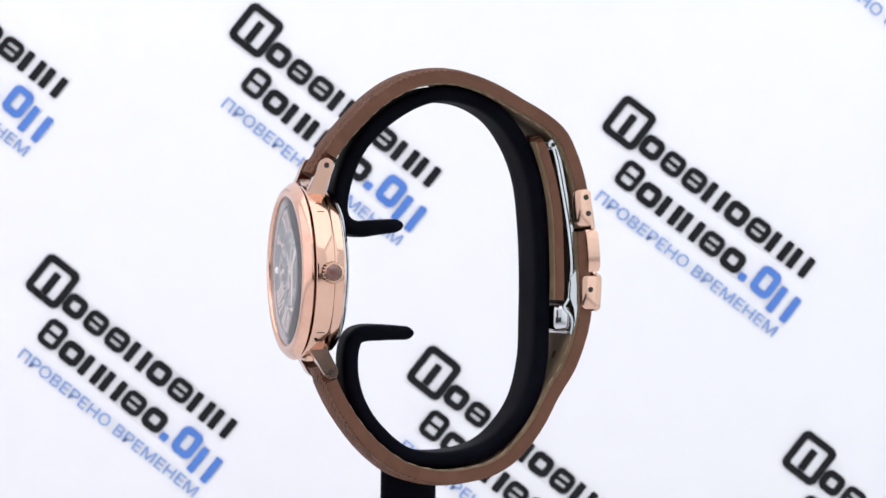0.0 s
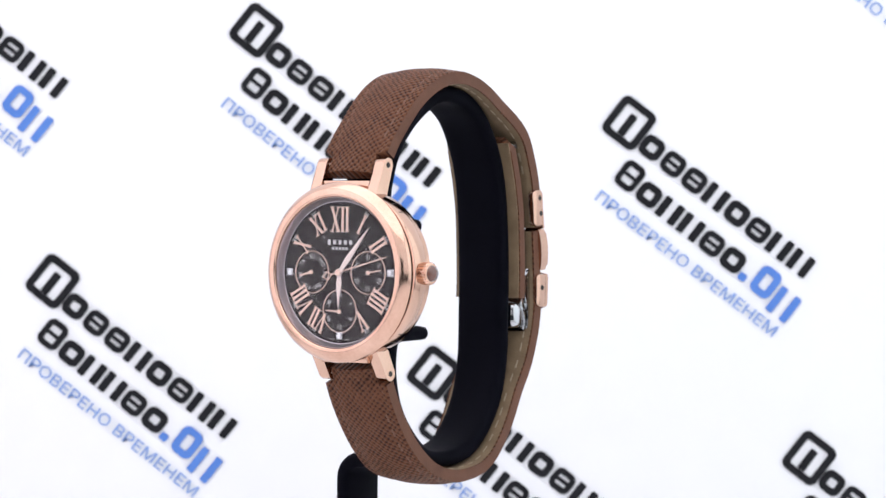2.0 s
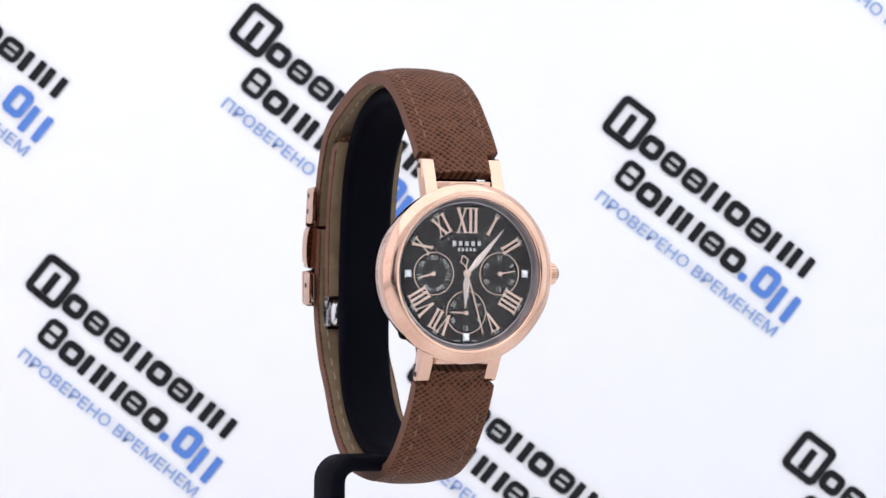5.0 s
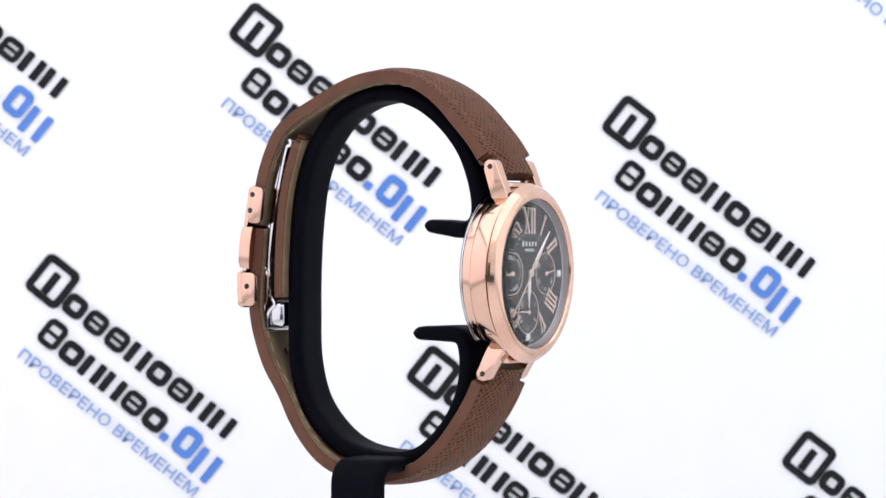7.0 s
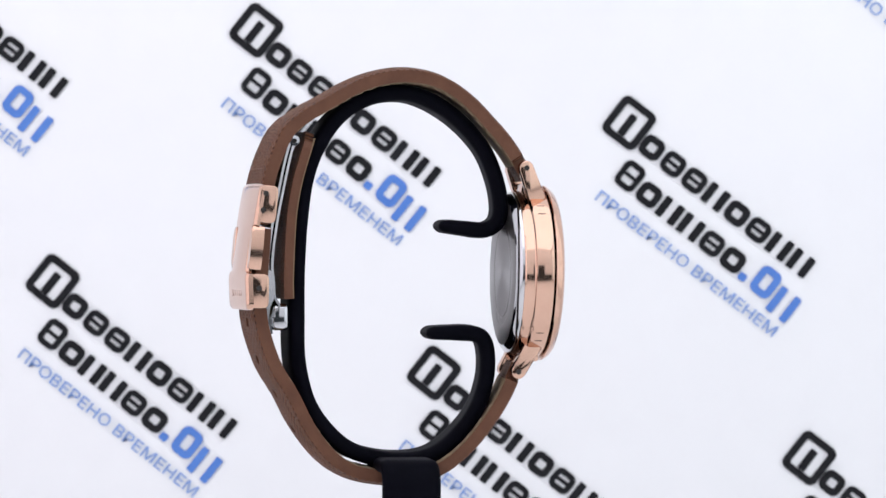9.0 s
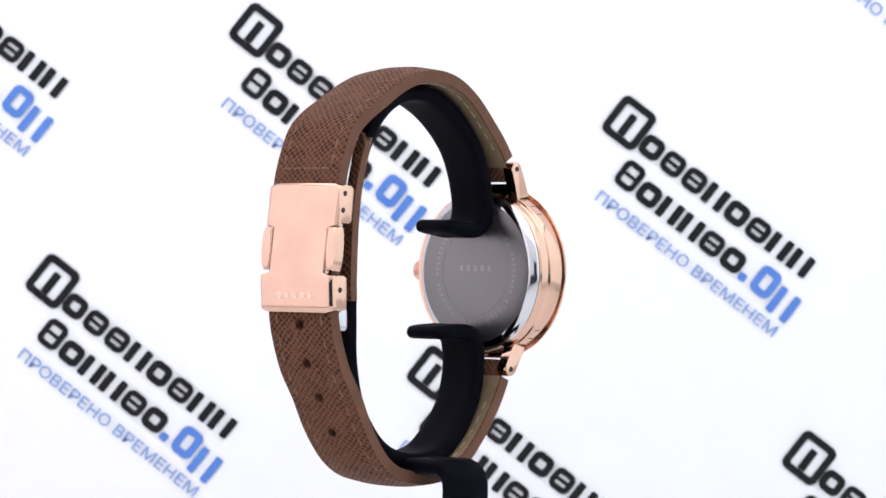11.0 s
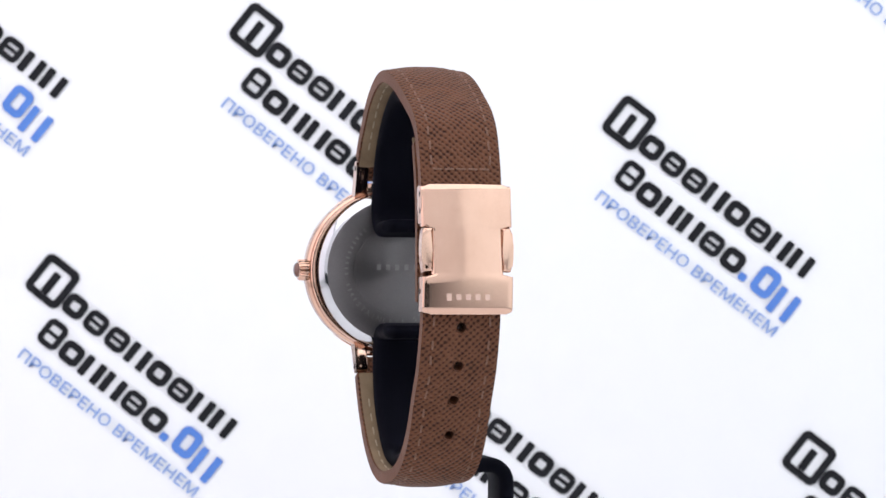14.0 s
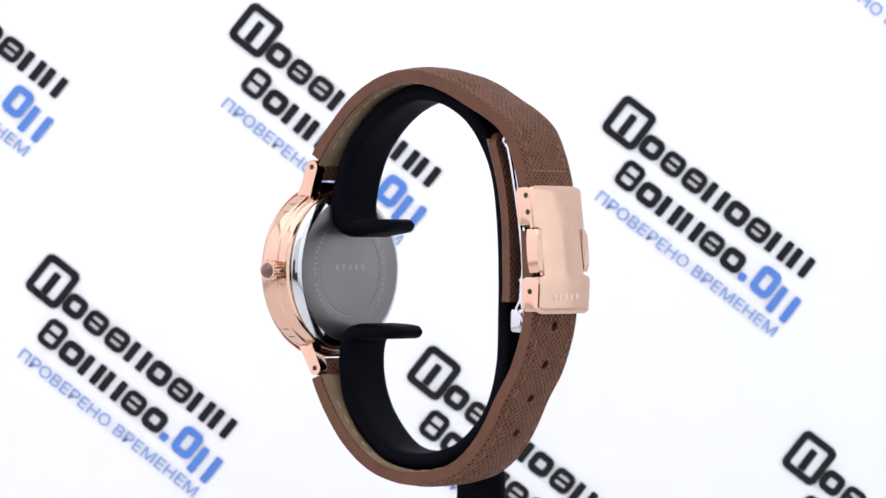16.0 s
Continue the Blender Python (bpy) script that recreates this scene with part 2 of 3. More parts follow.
def lettering(text, height, width=0.0, depth=0.06):
    """The built-in font as a thin raised plate in (x, z), centred, with capitals of the given height in mm."""
    curve = bpy.data.curves.new("lettering", "FONT")
    curve.body, curve.size, curve.align_x, curve.align_y = text, 1.0, "CENTER", "CENTER"
    curve.extrude, curve.resolution_u = 0.0, 3
    ob = bpy.data.objects.new("lettering", curve)
    data = ob.to_mesh()
    bm = bmesh.new()
    bm.from_mesh(data)
    ob.to_mesh_clear()
    bpy.data.objects.remove(ob)
    xs = [v.co.x for v in bm.verts]
    ys = [v.co.y for v in bm.verts]
    sy = height / (max(ys) - min(ys))
    sx = width / (max(xs) - min(xs)) if width else sy
    cx, cy = (max(xs) + min(xs)) / 2, (max(ys) + min(ys)) / 2
    for v in bm.verts:
        v.co = Vector(((v.co.x - cx) * sx, -depth, (v.co.y - cy) * sy))
    made = bmesh.ops.extrude_face_region(bm, geom=bm.faces[:])
    for v in made["geom"]:
        if isinstance(v, bmesh.types.BMVert):
            v.co.y = 0
    return bm


def tilt_y(m, degrees):
    """A turn clockwise as seen from the front."""
    return m @ Matrix.Rotation(radians(degrees), 4, "Y")


# ---- the tent: floor, back banner, sides, top and the front with its mouth ----
def slab(name, size, at, mat, label):
    bm = box(size[0] * 1000, size[1] * 1000, size[2] * 1000, 1.0)
    ob = part(name, bm, mat)
    ob.location = at
    return tagged(ob, label, kind="structure")


BACK = 0.16
slab("floor", (0.96, 1.0, 0.02), (0, -0.25, -0.01), TENT, "plain white fabric floor of the light tent")
slab("wall_west", (0.02, 0.98, 0.62), (-0.47, -0.25, 0.31), TENT, "plain white fabric side of the light tent")
slab("wall_east", (0.02, 0.98, 0.62), (0.47, -0.25, 0.31), TENT, "plain white fabric side of the light tent")
slab("ceiling", (0.92, 0.98, 0.02), (0, -0.25, 0.61), TENT, "plain white fabric top of the light tent")


def front_wall():
    pieces = [box(920, 20, 330, 1, (0, 0, 435)), box(305, 20, 160, 1, (-307.5, 0, 190)), box(305, 20, 160, 1, (307.5, 0, 190))]
    ob = part("wall_south", merged(pieces), TENT)
    ob.location = (0, -0.69, 0)
    tagged(ob, "white fabric front of the tent with an opening", kind="structure")


front_wall()
backdrop = slab("backdrop", (0.92, 0.004, 0.60), (0, BACK + 0.002, 0.30), BANNER, "white printed banner with slanted lettering in black and blue")

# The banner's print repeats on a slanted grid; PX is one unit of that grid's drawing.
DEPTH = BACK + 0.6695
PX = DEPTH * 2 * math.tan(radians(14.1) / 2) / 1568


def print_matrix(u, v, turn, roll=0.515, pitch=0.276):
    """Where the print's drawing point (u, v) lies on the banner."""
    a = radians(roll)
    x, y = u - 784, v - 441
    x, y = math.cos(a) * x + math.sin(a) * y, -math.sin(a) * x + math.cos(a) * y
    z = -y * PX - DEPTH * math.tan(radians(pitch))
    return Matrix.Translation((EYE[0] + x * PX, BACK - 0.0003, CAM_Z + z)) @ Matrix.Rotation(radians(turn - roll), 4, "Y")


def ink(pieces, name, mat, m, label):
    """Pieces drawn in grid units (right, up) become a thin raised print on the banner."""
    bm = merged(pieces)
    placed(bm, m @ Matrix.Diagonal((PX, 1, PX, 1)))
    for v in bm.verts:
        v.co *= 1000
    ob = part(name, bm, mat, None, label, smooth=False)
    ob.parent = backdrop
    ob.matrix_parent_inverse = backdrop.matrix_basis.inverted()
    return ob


def bar(x0, x1, y0, y1, r=3.0):
    """A rounded upright bar in the drawing's units, y down, 0.2 mm thick."""
    pts = []
    r = min(r, (x1 - x0) / 2.1, (y1 - y0) / 2.1)
    for cx, cy, a0 in ((x1 - r, -y0 - r, 0), (x0 + r, -y0 - r, 90), (x0 + r, -y1 + r, 180), (x1 - r, -y1 + r, 270)):
        for k in range(4):
            a = radians(a0 + 30 * k)
            pts.append((cx + r * math.cos(a), cy + r * math.sin(a)))
    return outline_plate(pts, 0.0002)


def stem_pair(x0, x1, top, base, stem=14.0):
    """Two upright bars in place of a square letter."""
    return [bar(x0, x0 + stem, top, base), bar(x1 - stem, x1, top, base)]


def rounded(x0, x1, y0, y1, r):
    pts = []
    for cx, cy, a0 in ((x1 - r, -y0 - r, 0), (x0 + r, -y0 - r, 90), (x0 + r, -y1 + r, 180), (x1 - r, -y1 + r, 270)):
        for k in range(5):
            a = radians(a0 + 22.5 * k)
            pts.append((cx + r * math.cos(a), cy + r * math.sin(a)))
    return pts


def block_ring(x0, x1, top, base, stroke_w=12.5, r_out=13, r_in=3):
    """A rounded frame in place of a round letter."""
    outer, inner = rounded(x0, x1, top, base, r_out), rounded(x0 + stroke_w, x1 - stroke_w, top + stroke_w, base - stroke_w, r_in)
    bm = bmesh.new()
    rings = [[bm.verts.new((x, y, z)) for x, z in pts] for pts, y in ((outer, 0), (outer, -0.0002), (inner, -0.0002), (inner, 0))]
    n = len(outer)
    for a, b in zip(rings, rings[1:] + rings[:1]):
        for k in range(n):
            bm.faces.new((a[k], a[(k + 1) % n], b[(k + 1) % n], b[k]))
    return [bm]


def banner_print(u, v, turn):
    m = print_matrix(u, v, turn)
    emblem = block_ring(-1, 71.5, -1, 78, 13, 13, 4) + [bar(28, 42, 22, 64.4, 2)]
    ink(emblem, "emblem", INK_BLACK, m, "black rounded square emblem")
    for line, x, step, cap, base in (("reesress", 73, 47.6, 28.5, 68.5), ("ersser", 73, 47.0, 97.5, 137.5)):
        for k, shape in enumerate(line):
            x0 = x + k * step
            top = 86 if (line, k) == ("ersser", 0) else cap
            if shape == "s":
                pieces = stem_pair(x0, x0 + 41, top, base)
            else:
                pieces = block_ring(x0, x0 + 42, top, base, 10.5 if shape == "e" else 12.5)
                if shape == "e":
                    pieces.append(bar(x0 + 10.6, x0 + 31.4, (top + base) / 2 - 3.2, (top + base) / 2 + 3.2, 0.5))
            ink(pieces, "wordmark_block", INK_BLACK, m, "heavy black block of a wordmark")
    for pieces in ([bar(353, 368, 124, 138)], block_ring(378, 420, 86, 140, 13, 13, 3), stem_pair(426, 470, 99, 151)):
        ink(pieces, "wordmark_block", INK_BLUE, m, "heavy bright blue block of a wordmark")
    bm = lettering("ПРОВЕРЕНО ВРЕМЕНЕМ", 21.5, 397, 0.0002)
    placed(bm, Matrix.Translation((268, 0, -172.5)))
    ink([bm], "slogan", INK_PALE, m, "line of thin pale blue capitals")


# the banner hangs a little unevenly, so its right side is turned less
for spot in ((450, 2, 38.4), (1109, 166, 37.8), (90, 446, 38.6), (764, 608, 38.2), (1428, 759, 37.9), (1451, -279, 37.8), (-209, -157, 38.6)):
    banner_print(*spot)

# ---- the rubber display stand ----
ORIGIN = (0, 0, CAM_Z)      # the display's turning axis, at the height of the lens
stand = new("display_stand")
tagged(stand, "black rubber C-shaped watch display stand", "display stand")

BAND = spline([(-3.6, 1.2), (-8.4, 0.7), (-12.4, 0.4), (-14.9, 1.9), (-15.5, 5.1), (-14.4, 10.4), (-11.9, 15.8), (-7.4, 20.7), (-2.0, 24.2),
               (3.4, 25.7), (9.7, 24.8), (15.4, 21.4), (19.4, 16.0), (21.8, 9.8), (22.9, 2.1), (23.4, -6.9), (23.4, -15.8), (23.1, -24.1),
               (21.2, -31.5), (17.5, -36.9), (12.7, -40.6), (6.4, -42.3), (0.1, -42.3), (-4.4, -40.6), (-8.9, -36.4), (-11.6, -32.2),
               (-13.0, -27.8), (-13.3, -23.5), (-12.6, -20.2), (-10.8, -19.0), (-6.8, -18.8), (-1.4, -18.9)], 0.7)


def finer_ends(path):
    """Extra places near both tips, so that they can be rounded."""
    def tip(a, b):
        return [a.lerp(b, f) for f in (0.0, 0.06, 0.2, 0.45, 0.75)]
    return tip(path[0], path[2]) + path[2:-2] + tip(path[-1], path[-3])[::-1]


BAND = finer_ends(BAND)


def build_stand():
    cols = [-1, -0.97, -0.88, -0.7, -0.35, 0, 0.35, 0.7, 0.88, 0.97, 1]

    def thick(u, s):
        d = min(s, 1.6) / 1.6
        end = 0.12 + 0.88 * math.sqrt(max(0.0, 1 - (1 - d) ** 2))
        edge = math.sqrt(max(0.0, 1 - max(0.0, (abs(u) - 0.74) / 0.26) ** 2))
        slim = 1 - 0.2 * max(0.0, 1 - s / 7.0)
        return 1.5 * slim * end * (0.12 + 0.88 * edge)

    # the hooks keep one side of the line as "out" so that the band does not twist
    bm = bmesh.new()
    rings = []
    n = len(BAND)
    for k in range(n):
        t = (BAND[min(k + 1, n - 1)] - BAND[max(k - 1, 0)]).normalized()
        nn = Vector((t.y, -t.x))
        s = min((BAND[k] - BAND[0]).length, (BAND[k] - BAND[-1]).length)
        half = 5.2 * (1 - 0.3 * max(0.0, 1 - s / 3.0) ** 2)
        ring = [(u * half, BAND[k] + nn * thick(u, s)) for u in cols] + [(u * half, BAND[k] - nn * thick(u, s)) for u in cols[::-1]]
        rings.append([bm.verts.new((x, q.x, q.y)) for x, q in ring])
    for a, b in zip(rings, rings[1:]):
        for k in range(len(a)):
            bm.faces.new((a[k], a[(k + 1) % len(a)], b[(k + 1) % len(a)], b[k]))
    bm.faces.new(rings[0][::-1])
    bm.faces.new(rings[-1])
    part("band", twisted(bm), RUBBER, stand, "black rubber band bent to a C with two hooks", angle=60)
    # the arm leaves the band sideways and bends down into the flat post
    line = [(2.0, -43.2), (-8.0, -43.2), (-11.2, -43.2)]
    for k in range(7):
        a = radians(15 * k)
        line.append((-12.4 - 3.4 * math.sin(a), -46.6 + 3.4 * math.cos(a)))
    line += [(-15.8, -56), (-15.8, -80), (-15.8, -139.7)]
    bm = bmesh.new()
    rings = []
    for k, (x, z) in enumerate(line):
        a, b = Vector(line[max(k - 1, 0)]), Vector(line[min(k + 1, len(line) - 1)])
        t = (b - a).normalized()
        nn = Vector((t.y, -t.x))
        ring = []
        for y, w in ((-5.35, 0.5), (-5.05, 1.05), (-4.3, 1.4), (4.3, 1.4), (5.05, 1.05), (5.35, 0.5)):
            ring.append((x + nn.x * w, y + 3.3, z + nn.y * w))
        for y, w in ((5.35, -0.5), (5.05, -1.05), (4.3, -1.4), (-4.3, -1.4), (-5.05, -1.05), (-5.35, -0.5)):
            ring.append((x + nn.x * w, y + 3.3, z + nn.y * w))
        rings.append([bm.verts.new(q) for q in ring])
    for a, b in zip(rings, rings[1:]):
        for k in range(len(a)):
            bm.faces.new((a[k], a[(k + 1) % len(a)], b[(k + 1) % len(a)], b[k]))
    bm.faces.new(rings[0][::-1])
    bm.faces.new(rings[-1])
    part("post", bm, RUBBER, stand, "flat black post bent over at its top", angle=50)


build_stand()

# ---- the wristwatch ----
watch = new("wristwatch")
tagged(watch, "rose gold wristwatch with dark dial and brown leather strap", "watch")

XC = 0.0                                # the watch sits slightly off the axis
CASE_TURN = Matrix.Translation((-0.1, -21, 0)) @ Matrix.Rotation(-CASE_SKEW, 4, "Z") @ Matrix.Translation((0, 21, 0))
CASE = CASE_TURN @ Matrix.Translation((0, 0.1, -7.35)) @ Matrix.Rotation(radians(0.5), 4, "X")
DIAL_A = 23.35                            # the dial's distance in front of the axis


def on_case(bm):
    return placed(bm, CASE)


def build_case():
    bezel = [(13.7, 23.0), (13.7, 24.95), (13.75, 25.22), (13.88, 25.4), (14.1, 25.5), (14.4, 25.5), (14.75, 25.43), (15.05, 25.33), (15.3, 25.2), (15.5, 25.02),
             (15.85, 24.7), (16.15, 24.3), (16.36, 24.0), (16.44, 23.8), (16.35, 23.68), (16.1, 23.64), (15.3, 23.6), (14.6, 23.45)]
    part("bezel", on_case(lathe(bezel, closed=True)), ROSE_WORN, watch, "polished rose gold bezel")
    case = [(14.6, 23.15), (15.3, 23.42), (15.95, 23.4), (16.2, 23.28), (16.27, 23.0), (16.27, 20.3), (16.15, 20.05), (15.85, 19.9), (15.72, 19.7),
            (15.7, 19.4), (15.68, 18.2), (15.5, 17.95), (14.7, 17.85), (14.2, 18.0), (13.9, 20.0), (13.9, 23.0)]
    middle = part("case_middle", on_case(placed(lathe(case, closed=True), Matrix.Translation((0.45, 0, 0)) @ Matrix.Diagonal((1.022, 1, 0.975, 1)))), ROSE, watch, "polished rose gold case middle")
    for a in (44, 52, 128, 136, 224, 232, 308, 316):
        m = Matrix.Rotation(radians(a), 4, "Y") @ Matrix.Translation((16.28, -21.6, 0))
        part("facet_line", on_case(placed(box(0.05, 1.4, 0.14), Matrix.Translation((0.45, 0, 0)) @ Matrix.Diagonal((1.022, 1, 0.975, 1)) @ m)), HOLE, middle, smooth=False)
    back = [(15.15, 18.0), (15.15, 17.65), (15.0, 17.4), (14.5, 16.98), (13.9, 16.66), (13.6, 16.55), (13.6, 17.6)]
    part("case_back_ring", on_case(lathe(back)), STEEL, watch, "mirror-polished steel ring")
    disc = part("case_back", lathe([(13.6, 17.0), (13.6, 16.56), (13.45, 16.51), (8.6, 16.5), (8.55, 16.56), (8.35, 16.56), (8.3, 16.5), (4, 16.5), (0, 16.5)]), BRUSHED, watch, "sun-brushed steel case back with engraving")
    disc.matrix_basis = Matrix.Translation(CASE.translation * MM) @ CASE.to_3x3().to_4x4()
    flip = Matrix.Translation((0, -16.5, 0)) @ Matrix.Rotation(math.pi, 4, "Z")
    for text, mid_angle, per, upside in (("STAINLESS STEEL", 180, 7.0, True),):
        for k, ch in enumerate(text):
            if ch == " ":
                continue
            a = mid_angle - (k - (len(text) - 1) / 2) * per
            m = flip @ Matrix.Rotation(radians(a), 4, "Y") @ Matrix.Translation((0, 0, 9.9)) @ Matrix.Rotation(math.pi, 4, "Y")
            part("engraved_letter", placed(lettering(ch, 0.95, 0, 0.02), m), ENGRAVED, disc, smooth=False)
    rng = random.Random(4)
    for a in [40 + 6 * k for k in range(15)] + [-40 - 6 * k for k in range(15)]:
        if rng.random() < 0.15:
            continue
        m = flip @ Matrix.Rotation(radians(a), 4, "Y") @ Matrix.Translation((0, 0, 9.9))
        part("engraved_bar", placed(box(0.4, 0.04, 0.7), m), ENGRAVED, disc, smooth=False)
    for k in range(5):
        m = flip @ Matrix.Translation((-3.6 + 1.8 * k, 0, 0.6))
        part("engraved_bar", placed(box(0.8, 0.03, 1.1), m), ENGRAVED, disc, smooth=False)
    rim = [(13.69, 23.0), (13.69, 24.95), (13.6, 24.97), (13.5, 24.8), (12.85, 23.45), (12.75, 23.42)]
    part("inner_ring", on_case(lathe(rim)), REHAUT, watch, "pale sloping ring inside the bezel")
    glass = [(0, 25.2), (8, 25.18), (13.2, 25.1), (13.6, 25.02), (13.68, 24.9), (13.66, 24.6), (13.2, 24.45), (8, 24.45), (0, 24.45)]
    ob = part("crystal", on_case(lathe(glass, 64)), GLASS, watch, "clear flat crystal")
    ob.visible_shadow = False


def build_lugs():
    for sx in (-1, 1):
        for (hy, hz), (by, bz) in (((-19.4, 12.0), (-21.7, 5.6)), ((-18.2, -25.9), (-21.3, -20.3))):
            d = Vector((by - hy, bz - hz))
            length = d.length
            pts = []
            for k in range(9):
                a = math.radians(-90 + 22.5 * k)
                pts.append((1.35 * math.sin(a), 1.35 * math.cos(a)))
            pts += [(1.45, -length * 0.5), (1.7, -length), (-1.7, -length), (-1.4, -length * 0.5)]
            bm = outline_plate(pts, 2.3, 0.28)
            # outline x -> across, z -> along the lug; plate depth -> world x
            up = -d.normalized()
            side = Vector((up.y, -up.x))
            m = Matrix(((0, 1, 0, 0), (side.x, 0, up.x, 0), (side.y, 0, up.y, 0), (0, 0, 0, 1)))
            placed(bm, m)
            placed(bm, Matrix.Translation(((7.75 if sx > 0 else -5.45), hy, hz)))
            lug = part("lug", placed(bm, CASE_TURN), ROSE, watch, "rose gold strap lug")
            # a raised dark disc; its colour stands in for the shade in the hole
            ring = lathe([(0, 0.0), (0.5, 0.0), (0.5, 0.06), (0, 0.06)], 16)
            placed(ring, Matrix.Translation((sx * 7.76, hy, hz)) @ Matrix.Rotation(radians(90 * sx), 4, "Z"))
            part("pin_hole_shade", placed(ring, CASE_TURN), HOLE, lug)
    for hy, hz in ((-19.4, 12.0), (-18.2, -25.9)):
        bm = placed(lathe([(0, -5.5), (0.55, -5.5), (0.55, 5.5), (0, 5.5)], 16), Matrix.Translation((0, hy, hz)) @ Matrix.Rotation(radians(90), 4, "Z"))
        part("spring_bar", placed(bm, CASE_TURN), STEEL, watch, "thin steel spring bar")
    for sz, z in ((1, 8.3), (-1, -23.1)):
        m = Matrix.Translation((0, -20.9 + 0.25 * sz, z - 0.4 * sz))
        part("case_shoulder", placed(box(10.8, 2.4, 2.6, 0.3), CASE_TURN @ m), ROSE, watch)


def build_crown():
    at = CASE @ Matrix.Translation((0, -20.6, 0)) @ Matrix.Rotation(radians(90), 4, "Z")
    bm = bmesh.new()
    rings = []
    for a, r, cut in ((15.4, 1.25, 0), (16.3, 1.25, 0), (16.5, 1.9, 0.1), (16.75, 2.05, 0.24), (18.3, 2.05, 0.24), (18.6, 1.9, 0.12), (18.65, 1.5, 0)):
        rings.append([bm.verts.new(((r - (cut if k % 4 in (0, 3) else 0)) * math.cos(k * math.tau / 80), -a, (r - (cut if k % 4 in (0, 3) else 0)) * math.sin(k * math.tau / 80))) for k in range(80)])
    for p, q in zip(rings, rings[1:]):
        for k in range(80):
            bm.faces.new((p[k], p[(k + 1) % 80], q[(k + 1) % 80], q[k]))
    bm.faces.new(rings[-1])
    crown = part("crown", placed(bm, at), ROSE, watch, "fluted rose gold winding crown", angle=25)
    cab = lathe([(1.5, 18.6), (1.42, 18.85), (1.15, 19.2), (0.7, 19.38), (0.3, 19.47), (0, 19.49)], 32)
    part("cabochon", placed(cab, at), CABOCHON, crown, "dark domed stone on the crown")


def stroke(x0, z0, x1, z1, w):
    """A straight stroke in (x, z)."""
    d = Vector((x1 - x0, z1 - z0)).normalized()
    n = Vector((-d.y, d.x)) * w / 2
    return outline_plate([(x0 + n.x, z0 + n.y), (x0 - n.x, z0 - n.y), (x1 - n.x, z1 - n.y), (x1 + n.x, z1 + n.y)], 0.16)


def roman(text, h, thick=0.46, thin=0.2):
    """A serif Roman numeral of height h, centred."""
    widths = {"I": 1.0, "V": 2.3, "X": 2.3}
    total = sum(widths[c] for c in text) * 1.0
    x, pieces, half = -total / 2, [], h / 2
    for c in text:
        w = widths[c]
        m = x + w / 2
        if c == "I":
            pieces.append(stroke(m, -half, m, half, thick))
            pieces += [stroke(m - 0.48, z, m + 0.48, z, 0.17) for z in (-half + 0.08, half - 0.08)]
        elif c == "V":
            pieces += [stroke(m - 0.75, half, m, -half, thick), stroke(m + 0.75, half, m + 0.02, -half, thin)]
            pieces += [stroke(m + dx - 0.45, half - 0.08, m + dx + 0.45, half - 0.08, 0.17) for dx in (-0.75, 0.75)]
        else:
            pieces += [stroke(m - 0.72, half, m + 0.72, -half, thick), stroke(m + 0.72, half, m - 0.72, -half, thin)]
            pieces += [stroke(m + dx - 0.42, z, m + dx + 0.42, z, 0.17) for dx in (-0.72, 0.72) for z in (-half + 0.08, half - 0.08)]
        x += w
    return merged(pieces)


def ring_flat(r, w, h=0.1):
    return lathe([(r - w / 2, 0), (r - w / 2, h), (r + w / 2, h), (r + w / 2, 0)], 64, True)


